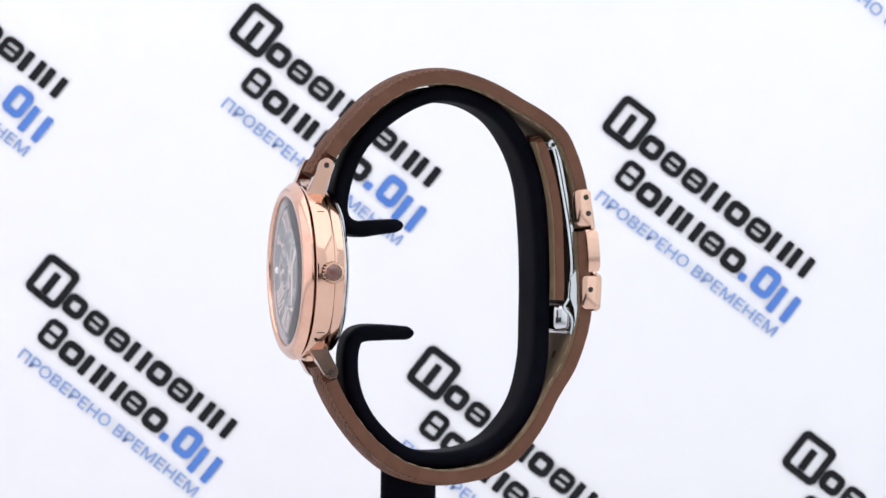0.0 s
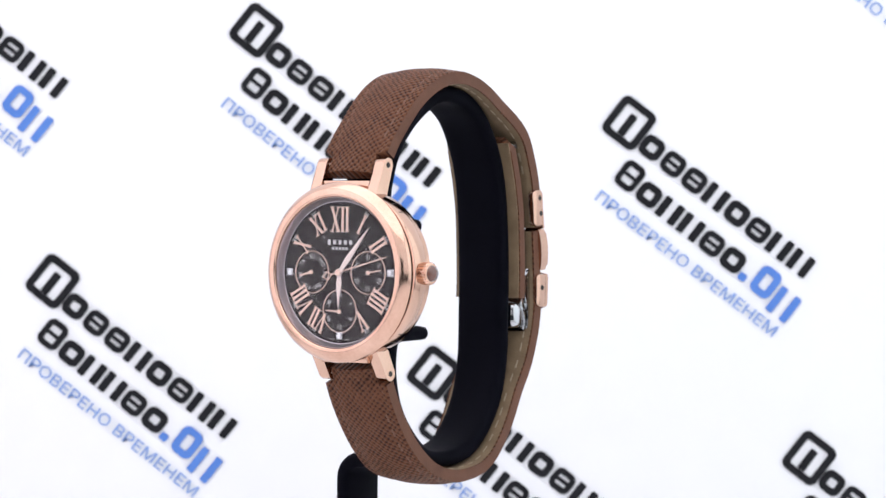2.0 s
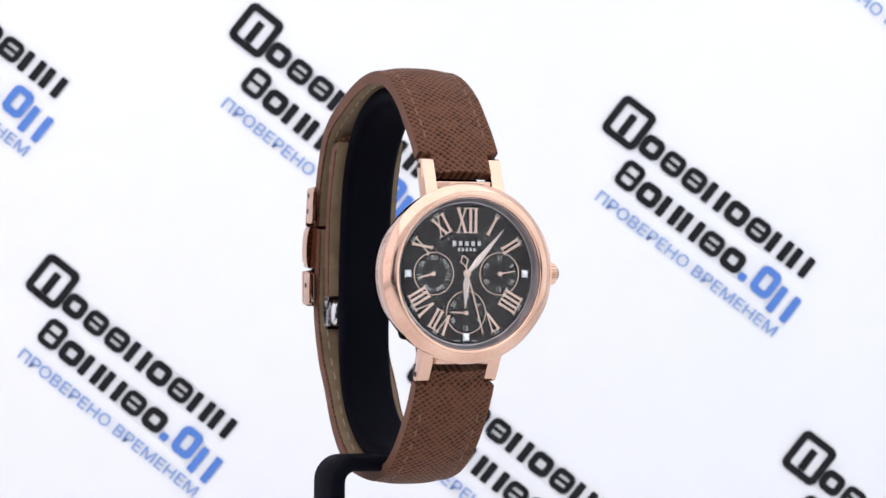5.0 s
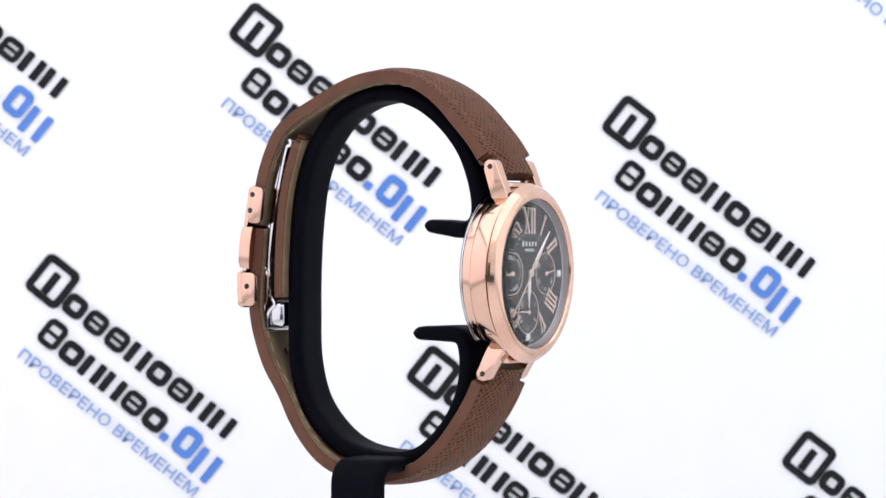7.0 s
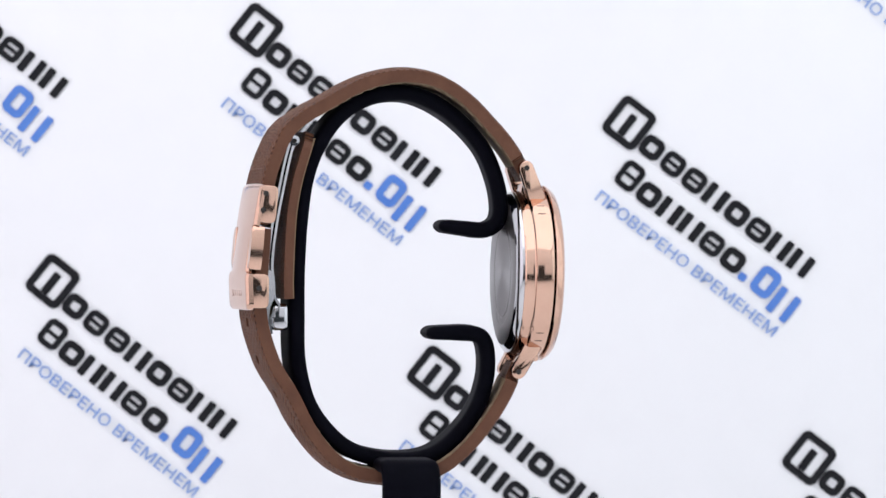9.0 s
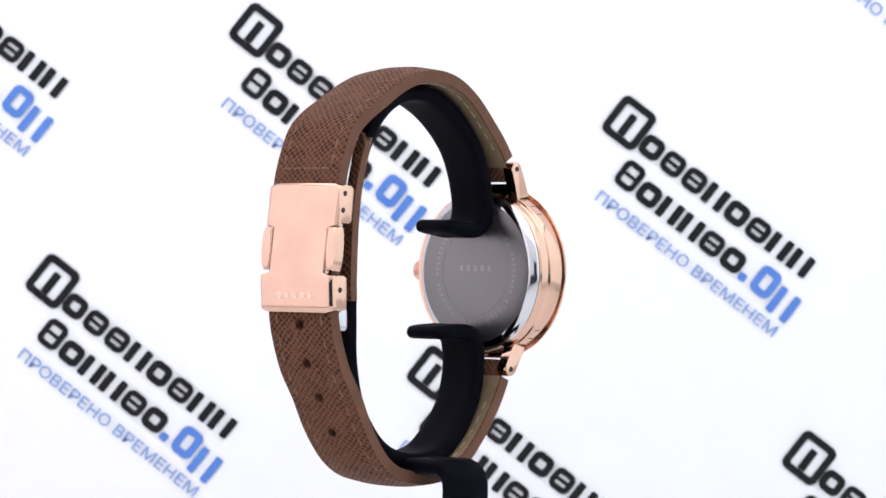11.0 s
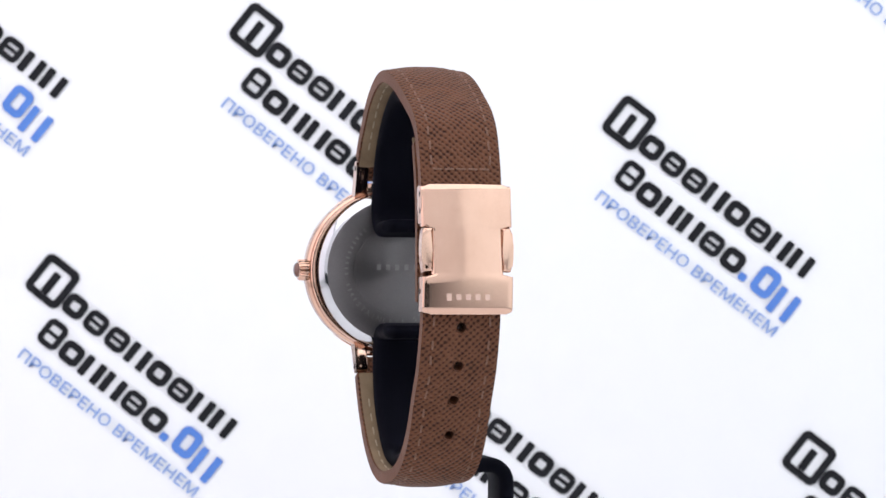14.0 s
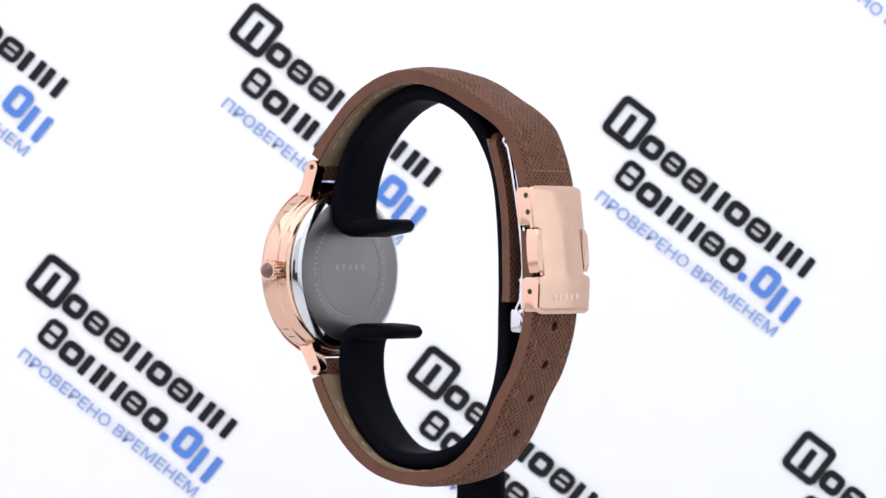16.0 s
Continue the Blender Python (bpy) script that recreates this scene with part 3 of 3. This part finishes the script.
def build_dial():
    face = Matrix.Translation((0, -DIAL_A, 0)) @ Matrix.Diagonal((0.98, 1, 0.985, 1))
    dial = part("dial", on_case(placed(lathe([(13.35, -0.4), (13.35, 0), (8, 0.0), (0, 0)]), face)), DIAL, watch, "dark brown-black dial")

    def lay(name, bm, mat, x=0.0, z=0.0, turn=0.0, label="", up=0.0):
        m = face @ Matrix.Translation((x, -up, z)) @ Matrix.Rotation(radians(turn), 4, "Y")
        return part(name, on_case(placed(bm, m)), mat, dial, label, smooth=False)

    for hour, text in ((12, "XII"), (1, "I"), (2, "II"), (4, "IIII"), (5, "V"), (7, "VII"), (8, "VIII"), (10, "X"), (11, "XI")):
        a = radians(hour * 30)
        r = 10.15 if hour != 12 else 9.75
        lay("hour_numeral", placed(roman(text, 4.5 if hour == 12 else 3.7), Matrix.Diagonal((1.05 if hour == 12 else 0.92, 1, 1, 1))), ROSE_SATIN, r * math.sin(a), r * math.cos(a), hour * 30, "rose gold Roman numeral")
    for hour in (3, 6, 9):
        a = radians(hour * 30)
        x, z = 11.6 * math.sin(a), 11.6 * math.cos(a)
        seat = lay("stone_setting", box(1.35, 0.3, 1.35, 0.08), STEEL, x, z, 0, "square steel stone setting")
        gem = lathe([(0.6, 0.1), (0.52, 0.32), (0.28, 0.42), (0, 0.42)], 8)
        lay("stone", gem, GEM, x, z, 22.5, "small clear faceted stone", up=0.05)
    for minute in (5, 10, 20, 25, 35, 40, 50, 55):
        a = radians(minute * 6)
        turn = minute * 6 if minute in (5, 10, 50, 55) else minute * 6 - 180
        lay("minute_numeral", lettering("%02d" % minute, 0.8, 0, 0.03), PRINT_WHITE, 12.1 * math.sin(a), 12.1 * math.cos(a), turn)
    for k in range(60):
        near = min(abs((k * 6 - h + 180) % 360 - 180) for h in (90, 180, 270))
        if near <= 32 or k * 6 % 360 in (0,):
            continue
        a = radians(k * 6)
        big = k % 5 == 0
        lay("minute_dot", lathe([(0, 0.04), (0.16 if big else 0.09, 0.04), (0.16 if big else 0.09, 0)], 8), PRINT_WHITE, 7.45 * math.sin(a), 7.45 * math.cos(a))
    for k in range(5):
        lay("brand_bar", box(0.66, 0.04, 1.05 if k == 0 else 0.82), PRINT_WHITE, -2.5 + 1.25 * k, 5.55)
        lay("brand_bar", box(0.46, 0.04, 0.55), PRINT_WHITE, -1.56 + 0.78 * k, 4.4)
    for x in (-1.75, 1.75):
        lay("fine_print", box(1.1, 0.03, 0.13), PRINT_WHITE, x, -12.2)

    subs = ((-6.5, 0.0, ("SU", "MO", "TU", "WE", "TH", "FR", "SA"), 7, 0.82), (6.55, 0.0, ("31", "5", "10", "15", "20", "25"), 6, 0.84),
            (0.0, -7.1, ("24", "4", "8", "12", "16", "20"), 6, 0.82))
    for x, z, words, count, size in subs:
        sub = lay("sub_dial", lathe([(3.8, 0.0), (3.75, 0.03), (2.6, 0.03), (2.5, 0.015), (0, 0.015)], 64), DIAL, x, z, 0, "small dark counter")
        lay("sub_dial_ring", ring_flat(3.88, 0.13, 0.13), ROSE_SATIN, x, z, 0, "thin rose gold ring")
        for k, word in enumerate(words):
            a = 360 / count * k
            if count == 6 and word == "31":
                a = 0
            ra = radians(a)
            turn = a
            if 100 < a < 260:
                turn = a - 180
            lay("counter_numeral", lettering(word, size, 0, 0.03), PRINT_WHITE, x + 2.9 * math.sin(ra), z + 2.9 * math.cos(ra), turn, up=0.03)
            mid = radians(a + 180 / count)
            lay("counter_dot", lathe([(0, 0.03), (0.11, 0.03), (0.11, 0)], 8), PRINT_WHITE, x + 3.0 * math.sin(mid), z + 3.0 * math.cos(mid), up=0.03)


def leaf(length, w, tail=0.0, depth=0.16, widest=0.28):
    """A leaf-shaped pointer towards 12, with a ridge along its middle."""
    pts = [(0.28, 0.3), (w / 2, length * widest), (0.1, length * 0.97), (0, length)]
    bm = bmesh.new()
    ridge = [bm.verts.new((0, -depth, z)) for z in (0.3, length * widest, length * 0.97)]
    tip = bm.verts.new((0, 0, length))
    for sx in (-1, 1):
        e = [bm.verts.new((sx * x, 0, z)) for x, z in pts[:3]]
        bm.faces.new((e[0], e[1], ridge[1], ridge[0]))
        bm.faces.new((e[1], e[2], ridge[2], ridge[1]))
        bm.faces.new((e[2], tip, ridge[2]))
    hub = lathe([(0, depth + 0.1), (0.6, depth + 0.1), (0.72, depth), (0.72, 0)], 24)
    return merged([bm, hub])


def needle(length, w, tail, hub=0.45, depth=0.12):
    bm = outline_plate([(w * 0.6, -tail), (w * 0.5, length), (-w * 0.5, length), (-w * 0.6, -tail)], depth)
    return merged([bm, lathe([(0, depth + 0.12), (hub * 0.8, depth + 0.12), (hub, depth), (hub, 0)], 24)])


POINTERS = {}


def build_pointers():
    def pointer(name, bm, mat, x, z, up, turn, label):
        ob = part(name, bm, mat, watch, label, smooth=False)
        POINTERS[name] = (ob, x, z, up)
        ob.matrix_basis = pointer_pose(name, turn)

    pointer("hour_pointer", leaf(6.4, 1.35), PALE_ROSE, 0, 0, 0.22, 182.3, "faceted pale rose gold hour pointer")
    pointer("minute_pointer", leaf(10.7, 1.25), PALE_ROSE, 0, 0, 0.38, 41, "faceted pale rose gold minute pointer")
    counter = placed(merged([stroke(0, 1.1, 0.75, 0, 0.16), stroke(0.75, 0, 0, -1.0, 0.16), stroke(0, -1.0, -0.75, 0, 0.16), stroke(-0.75, 0, 0, 1.1, 0.16)]), Matrix.Translation((0, 0, -2.5)))
    sweep = merged([needle(11.3, 0.2, 1.6, 0.6), counter])
    pointer("second_pointer", sweep, ROSE_SATIN, 0, 0, 0.56, 128, "thin rose gold second pointer with open diamond")
    pointer("day_pointer", needle(2.7, 0.3, 0.3, 0.42), ROSE_SATIN, -6.5, 0, 0.14, 256, "short rose gold counter pointer")
    pointer("date_pointer", needle(2.9, 0.2, 0.3, 0.42), ROSE_SATIN, 6.55, 0, 0.14, 80, "short rose gold counter pointer")
    pointer("day_hour_pointer", needle(3.1, 0.22, 0.3, 0.42), ROSE_SATIN, 0, -7.1, 0.14, 273, "short rose gold counter pointer")


def pointer_pose(name, turn):
    ob, x, z, up = POINTERS[name]
    m = CASE @ Matrix.Translation((x, -DIAL_A - up, z))
    return Matrix.Translation(m.translation * MM) @ m.to_3x3().to_4x4() @ Matrix.Rotation(radians(turn), 4, "Y")


# the strap's two halves, from the lugs round to the clasp, in (y, z)
UPPER = spline([(-20.4, 10.1), (-19.2, 12.2), (-16.3, 16.5), (-13.1, 20.1), (-9.4, 23.8), (-5.3, 26.6), (-1.0, 28.3), (3.9, 28.8), (8.8, 28.0), (13.3, 26.3),
                (17.9, 23.8), (22.5, 21.2), (25.8, 18.4), (27.8, 14.6), (29.3, 10.2), (30.2, 5.6), (30.8, 1.1)], 0.55)
LOWER = spline([(-18.9, -24.6), (-18.2, -26.1), (-16.6, -29.8), (-14.2, -33.9), (-10.6, -38.6), (-6.6, -42.2), (-2.6, -44.4), (3.2, -45.6), (9.0, -45.2),
                (13.5, -44.0), (17.6, -41.2), (21.6, -36.2), (24.8, -30.2), (27.9, -25.2), (30.0, -19.6), (30.9, -15.4), (30.9, -11.4), (30.6, -6.0), (30.2, 0.3)], 0.55)
INNER = spline([(21.6, 18.0), (22.9, 13.9), (24.2, 9.3), (25.2, 3.8), (25.6, -2.4), (25.75, -6.9), (25.8, -9.8), (25.7, -12.6)], 0.8)
COLS = [-1, -0.985, -0.93, -0.85, -0.74, -0.6, -0.44, -0.29, -0.155, 0.155, 0.29, 0.44, 0.6, 0.74, 0.85, 0.93, 0.985, 1]


def strap_half(name, path, label, w0, w1, pad, stitch_from, stitch_to, notch, holes=(), cross_stitch=None):
    n = len(path)
    total = sum((b - a).length for a, b in zip(path, path[1:]))

    def width(s):
        d = s * total
        if d < notch:
            return 5.3
        return w0 + (w1 - w0) * s

    def puff(s):
        w = max(0.0, min(1.0, (s - 0.5) / 0.36))
        return pad * (1 - w * w * (3 - 2 * w))

    def outer(u, s):
        edge = 0.22 * max(0.0, (abs(u) - 0.9) / 0.1) ** 2
        inside = max(0.0, 1 - (abs(u) / 0.72) ** 2.6)
        return 1.2 + puff(s) * inside ** 0.7 - edge

    body = ribbon(path, COLS, outer, lambda u, s: -1.2, width, holes=holes, hole_r=0.95)
    # cut edges show the bare leather
    strap = part(name, twisted(body), [LEATHER, EDGE], watch, label, angle=50)
    for p in strap.data.polygons:
        if abs(p.normal.x) > 0.75:
            p.material_index = 1
    start = sum((b - a).length for a, b in zip(path[:6], path[1:7]))
    lining = ribbon(path[6:], COLS, lambda u, s: -1.21, lambda u, s: -1.36 + 0.1 * max(0.0, (abs(u) - 0.9) / 0.1), lambda s: width(0.1 + 0.9 * s) - 0.35, holes=[h - start for h in holes], hole_r=0.95)
    part("lining", twisted(lining), LINING, strap, "olive-tan suede lining", angle=50)
    # running stitches along both edges
    run, marks = 0.0, []
    for k in range(1, n):
        run += (path[k] - path[k - 1]).length
        if run >= 2.75:
            marks.append(k)
            run = 0.0
    bm = box(0.36, 1.75, 0.34, 0.13, seg=2)
    data = None
    rng = random.Random(7)
    for k in marks:
        s = k / (n - 1)
        if not stitch_from < s < stitch_to:
            continue
        t, nn = outward(path, k)
        for sx in (-1, 1):
            x = sx * (width(s) - 2.0) + rng.uniform(-0.05, 0.05)
            u = x / width(s)
            q = path[k] + nn * (outer(u, s) + 0.02)
            if data is None:
                ob = part("stitch", bm, THREAD, strap)
                data = ob.data
            else:
                ob = new("stitch", data)
                ob.parent = strap
            m = Matrix(((1, 0, 0, (x + shifted(q.x)) * MM), (0, t.x, nn.x, (q.x + askew(x, q.x)) * MM), (0, t.y, nn.y, q.y * MM), (0, 0, 0, 1)))
            ob.matrix_basis = m @ Matrix.Rotation(radians(rng.uniform(-6, 6)), 4, "Z")
    # the seam shows again on the lining, in a paler thread
    seam = None
    for k in marks:
        s = k / (n - 1)
        if not stitch_from < s < stitch_to:
            continue
        t, nn = outward(path, k)
        for sx in (-1, 1):
            x = sx * (width(s) - 1.7)
            q = path[k] - nn * 1.38
            if seam is None:
                ob = part("lining_stitch", box(0.3, 1.7, 0.2, 0.08), PALE_THREAD, strap)
                seam = ob.data
            else:
                ob = new("lining_stitch", seam)
                ob.parent = strap
            ob.matrix_basis = Matrix(((1, 0, 0, (x + shifted(q.x)) * MM), (0, t.x, nn.x, (q.x + askew(x, q.x)) * MM), (0, t.y, nn.y, q.y * MM), (0, 0, 0, 1)))
    if cross_stitch is not None:
        k = int(cross_stitch * (n - 1))
        t, nn = outward(path, k)
        q = path[k] + nn * (outer(0, cross_stitch) + 0.02)
        for j in range(5):
            ob = new("stitch", data)
            ob.parent = strap
            m = Matrix(((1, 0, 0, (-4.4 + 2.2 * j + shifted(q.x)) * MM), (0, t.x, nn.x, (q.x + askew(-4.4 + 2.2 * j, q.x)) * MM), (0, t.y, nn.y, q.y * MM), (0, 0, 0, 1)))
            ob.matrix_basis = m @ Matrix.Rotation(radians(90 + rng.uniform(-5, 5)), 4, "Z")
    strap.location.x = XC * MM
    return strap


def build_straps():
    strap_half("upper_strap", UPPER, "brown cross-grain leather strap half with stitching", 7.6, 7.5, 0.62, 0.09, 0.86, 4.1, cross_stitch=0.872)
    line, holes = with_cells(LOWER, (38.3, 31.1, 24.2, 17.2), 1.08)
    strap_half("lower_strap", line, "brown cross-grain leather strap half with adjustment holes", 7.5, 7.2, 0.6, 0.08, 0.84, 2.9, holes=holes)
    tip = ribbon(INNER, COLS, lambda u, s: 0.75, lambda u, s: -0.85, lambda s: 7.1 * min(1.0, 0.72 + 4 * s))
    ob = part("strap_end", twisted(tip), [LEATHER, EDGE], watch, "brown leather strap end tucked under the clasp", angle=50)
    for p in ob.data.polygons:
        if abs(p.normal.x) > 0.75:
            p.material_index = 1
    ob.location.x = XC * MM
    inside = ribbon(INNER[1:], COLS, lambda u, s: -0.86, lambda u, s: -1.1, lambda s: 6.85)
    part("lining", twisted(inside), LINING, ob, "olive-tan suede lining", angle=50)


def side_plate(deep, tall, r, thick):
    """An upright plate with rounded corners, its thickness along x, centred."""
    pts = []
    for cy, cz, a0 in ((deep / 2 - r, tall / 2 - r, 0), (-deep / 2 + r, tall / 2 - r, 90), (-deep / 2 + r, -tall / 2 + r, 180), (deep / 2 - r, -tall / 2 + r, 270)):
        for k in range(5):
            a = radians(a0 + 22.5 * k)
            pts.append((cy + r * math.cos(a), cz + r * math.sin(a)))
    bm = outline_plate(pts, thick)
    bmesh.ops.bevel(bm, geom=[e for e in bm.edges if abs(e.verts[0].co.y - e.verts[1].co.y) < 1e-6], offset=0.16, segments=2, affect="EDGES", profile=0.5)
    placed(bm, Matrix.Translation((0, thick / 2, 0)))
    return placed(bm, Matrix.Rotation(radians(90), 4, "Z"))


def build_clasp():
    shape = spline([(31.5, 8.6), (31.85, 6.8), (32.4, 3.6), (33.0, -0.6), (33.5, -4.4), (33.9, -7.5), (33.96, -8.1), (33.95, -9.2), (33.85, -11.6), (33.7, -14.7)], 0.45)
    n = len(shape)
    bm = bmesh.new()
    cols = [-1, -0.985, -0.96, -0.93] + [k / 20 for k in range(-18, 19)] + [0.93, 0.96, 0.985, 1]
    tops, lows = [], []
    for k, q in enumerate(shape):
        t, nn = outward(shape, k)
        notch = 1.0 > q.y > -7.7
        end = min(k, n - 1 - k)
        near = min(0.9, 0.45 * end)
        half = 6.7 if notch else 8.45 - 0.9 + math.sqrt(0.81 - (0.9 - near) ** 2)
        drop = 0.35 if end == 0 else (0.1 if end == 1 else 0)
        lower = max(0.0, min(1.0, (-7.6 - q.y) / 1.2))
        rows = ([], [])
        for u in cols:
            bow = 0.38 * (1 - lower) * u * u + 0.1 * lower * u * u + 0.45 * max(0.0, (abs(u) - 0.9) / 0.1) ** 2
            a = q + nn * (-bow - drop)
            b = q + nn * (-1.4)
            rows[0].append(bm.verts.new((u * half, a.x, a.y)))
            rows[1].append(bm.verts.new((u * half, b.x, b.y)))
        tops.append(rows[0])
        lows.append(rows[1])
    m = len(cols)
    for k in range(n - 1):
        for c in range(m - 1):
            bm.faces.new((tops[k][c], tops[k][c + 1], tops[k + 1][c + 1], tops[k + 1][c]))
            bm.faces.new((lows[k][c], lows[k + 1][c], lows[k + 1][c + 1], lows[k][c + 1]))
        bm.faces.new((tops[k][0], tops[k + 1][0], lows[k + 1][0], lows[k][0]))
        bm.faces.new((tops[k][-1], lows[k][-1], lows[k + 1][-1], tops[k + 1][-1]))
    for k in (0, n - 1):
        for c in range(m - 1):
            bm.faces.new((tops[k][c], lows[k][c], lows[k][c + 1], tops[k][c + 1]))
    cover = part("clasp_cover", twisted(bm), ROSE, watch, "curved polished rose gold clasp cover", angle=40)
    cover.location = (-0.7 * MM, 0.1 * MM, 0)
    for sx in (-1, 1):
        for (z0, z1, y0, y1, lean, pins) in ((8.2, 1.3, 28.2, 31.55, -5.5, ((30.3, 6.7), (30.8, 3.7))), (-8.0, -14.3, 29.6, 33.05, -0.5, ((31.4, -10.6),))):
            bm = side_plate(y1 - y0, z0 - z1, 1.0, 1.15)
            placed(bm, Matrix.Translation((sx * 7.86, (y0 + y1) / 2, (z0 + z1) / 2)) @ Matrix.Rotation(radians(-lean), 4, "X"))
            ear = part("clasp_side", twisted(bm), ROSE, cover, "rose gold side wall of the clasp")
            for py, pz in pins:
                # no hole is cut: the disc's dark colour paints the shade of a pin hole
                pin_hole_dot = lathe([(0, 0.05), (0.32, 0.05), (0.34, 0.03), (0.5, 0.03), (0.52, 0.0)], 16)
                placed(pin_hole_dot, Matrix.Translation((sx * 8.435, py, pz)) @ Matrix.Rotation(radians(90 * sx), 4, "Z"))
                part("pin_hole_dot", twisted(pin_hole_dot), HOLE, ear)
        arc = [(0.35 + 0.75 * math.cos(radians(a)), 4.1 * math.sin(radians(a))) for a in range(-75, 76, 15)]
        bm = outline_plate([(-1.15, -3.9), (-0.95, 0.0), (-1.15, 3.9)][::-1] + [(x, z) for x, z in arc], 2.3, 0.45)
        placed(bm, Matrix.Translation((sx * 7.5, 30.75, -3.35)) @ Matrix.Rotation(radians(5), 4, "X") @ Matrix.Diagonal((sx, -1, 1, 1)))
        part("push_button", twisted(bm), ROSE, cover, "rose gold push button in the clasp's side")
    for k in range(5):
        t = Matrix.Translation((-3.6 + 1.8 * k, 33.86, -11.6))
        part("brand_bar", twisted(placed(box(0.95, 0.03, 1.3 if k == 4 else 1.05), t)), PALE_MARK, cover, smooth=False)
    # the folding leaf of the clasp
    for off, (a, b) in ((0.0, (0, 12)), (0.85, (0, 7))):
        pts = [(24.6, 16.2), (25.5, 12.8), (26.6, 7.4), (27.6, 2.0), (28.3, -3.3), (28.5, -6.9), (28.2, -9.6), (28.0, -12.2), (27.1, -14.0), (28.2, -15.2), (28.8, -16.9), (28.5, -19.0)][a:b]
        line = spline([(y + off * 0.9, z) for y, z in pts], 0.6)
        bm = ribbon(line, [-1, -0.96, -0.5, 0, 0.5, 0.96, 1], lambda u, s: 0.22, lambda u, s: -0.22, lambda s: 5.9 - 0.25 * off)
        ob = part("clasp_leaf", twisted(bm), STEEL, watch, "polished steel folding leaf", angle=50)
        ob.location.x = XC * MM
    # the bracket at the leaf's lower end, with a toothed cheek on each side and the broad tube that grips the strap
    cheek = ((29.9, -7.0), (29.3, -7.0), (28.06, -8.5), (28.25, -9.3), (28.1, -12.2), (28.9, -14.3), (29.1, -16.4), (28.8, -18.4), (29.3, -18.4), (29.8, -16.6), (29.7, -12.9), (29.95, -9.4))
    for sx in (-1, 1):
        bm = outline_plate(cheek, 0.7)
        placed(bm, Matrix.Translation((XC + sx * 5.9, 0, 0)) @ Matrix(((0, 1, 0, 0.35), (1, 0, 0, 0), (0, 0, 1, 0), (0, 0, 0, 1))))
        part("clasp_cheek", twisted(bm), STEEL, watch, "toothed polished steel cheek", angle=30)
    part("grip_tube", twisted(box(11.4, 3.6, 5.0, 1.1, (XC, 26.9, -15.95), 4)), STEEL, watch, "broad polished steel grip at the clasp's end")
    tube = lathe([(0, -6.0), (0.4, -6.0), (0.95, -5.95), (0.95, 5.95), (0.4, 6.0), (0, 6.0)], 24)
    placed(tube, Matrix.Translation((XC, 24.6, 16.5)) @ Matrix.Rotation(radians(90), 4, "Z"))
    pivot = part("pivot", twisted(tube), STEEL, watch, "polished steel hinge tube")
    for sx in (-1, 1):
        # dark dot on the closed end, coloured like the shade of the tube's hole
        dot = placed(lathe([(0, 0.03), (0.42, 0.03), (0.42, 0.0)], 16), Matrix.Translation((XC + sx * 6.0, 24.6, 16.5)) @ Matrix.Rotation(radians(90 * sx), 4, "Z"))
        part("hinge_hole_dot", twisted(dot), HOLE, pivot)


build_case()
build_lugs()
build_crown()
build_dial()
build_pointers()
build_straps()
build_clasp()


# ---- what moves: the display turns, its motor a little unevenly, and the pointers run on ----
UNEVEN = ((0.0, -2.1), (0.5, -1.61), (1.0, -1.15), (1.5, -1.07), (2.0, -1.85), (2.5, -1.74), (3.0, -0.76), (3.5, 0.42), (4.0, 0.44), (4.5, 0.4),
          (6.0, 1.35), (6.5, 1.4), (7.0, 1.59), (7.5, 2.6), (8.0, 2.42), (8.5, 2.51), (9.0, 2.23), (9.5, 2.7), (11.0, 1.7), (11.5, 0.95),
          (12.0, -0.4), (12.5, -0.46), (13.0, 0.26), (13.5, 1.56), (14.0, 1.18), (14.5, 0.53), (15.0, 0.25), (15.5, 0.63), (16.0, 0.76))


def uneven(t):
    """How many degrees the display is ahead of an even pace."""
    return float(np.interp(t, [a for a, b in UNEVEN], [b for a, b in UNEVEN]))


def motions():
    steps = [0.5 * k for k in range(33)]
    for thing in (stand, watch):
        walk(thing, [(t, pose(*ORIGIN, 0, 0, TURN_RATE * (t - FACE_ON) + uneven(t))) for t in steps])
    walk(POINTERS["second_pointer"][0], [(t, pointer_pose("second_pointer", 90 + 29.5 * (t - 2.5))) for t in steps])
    walk(POINTERS["minute_pointer"][0], [(t, pointer_pose("minute_pointer", 40.9 + 0.49 * (t - 3.8))) for t in steps])


motions()
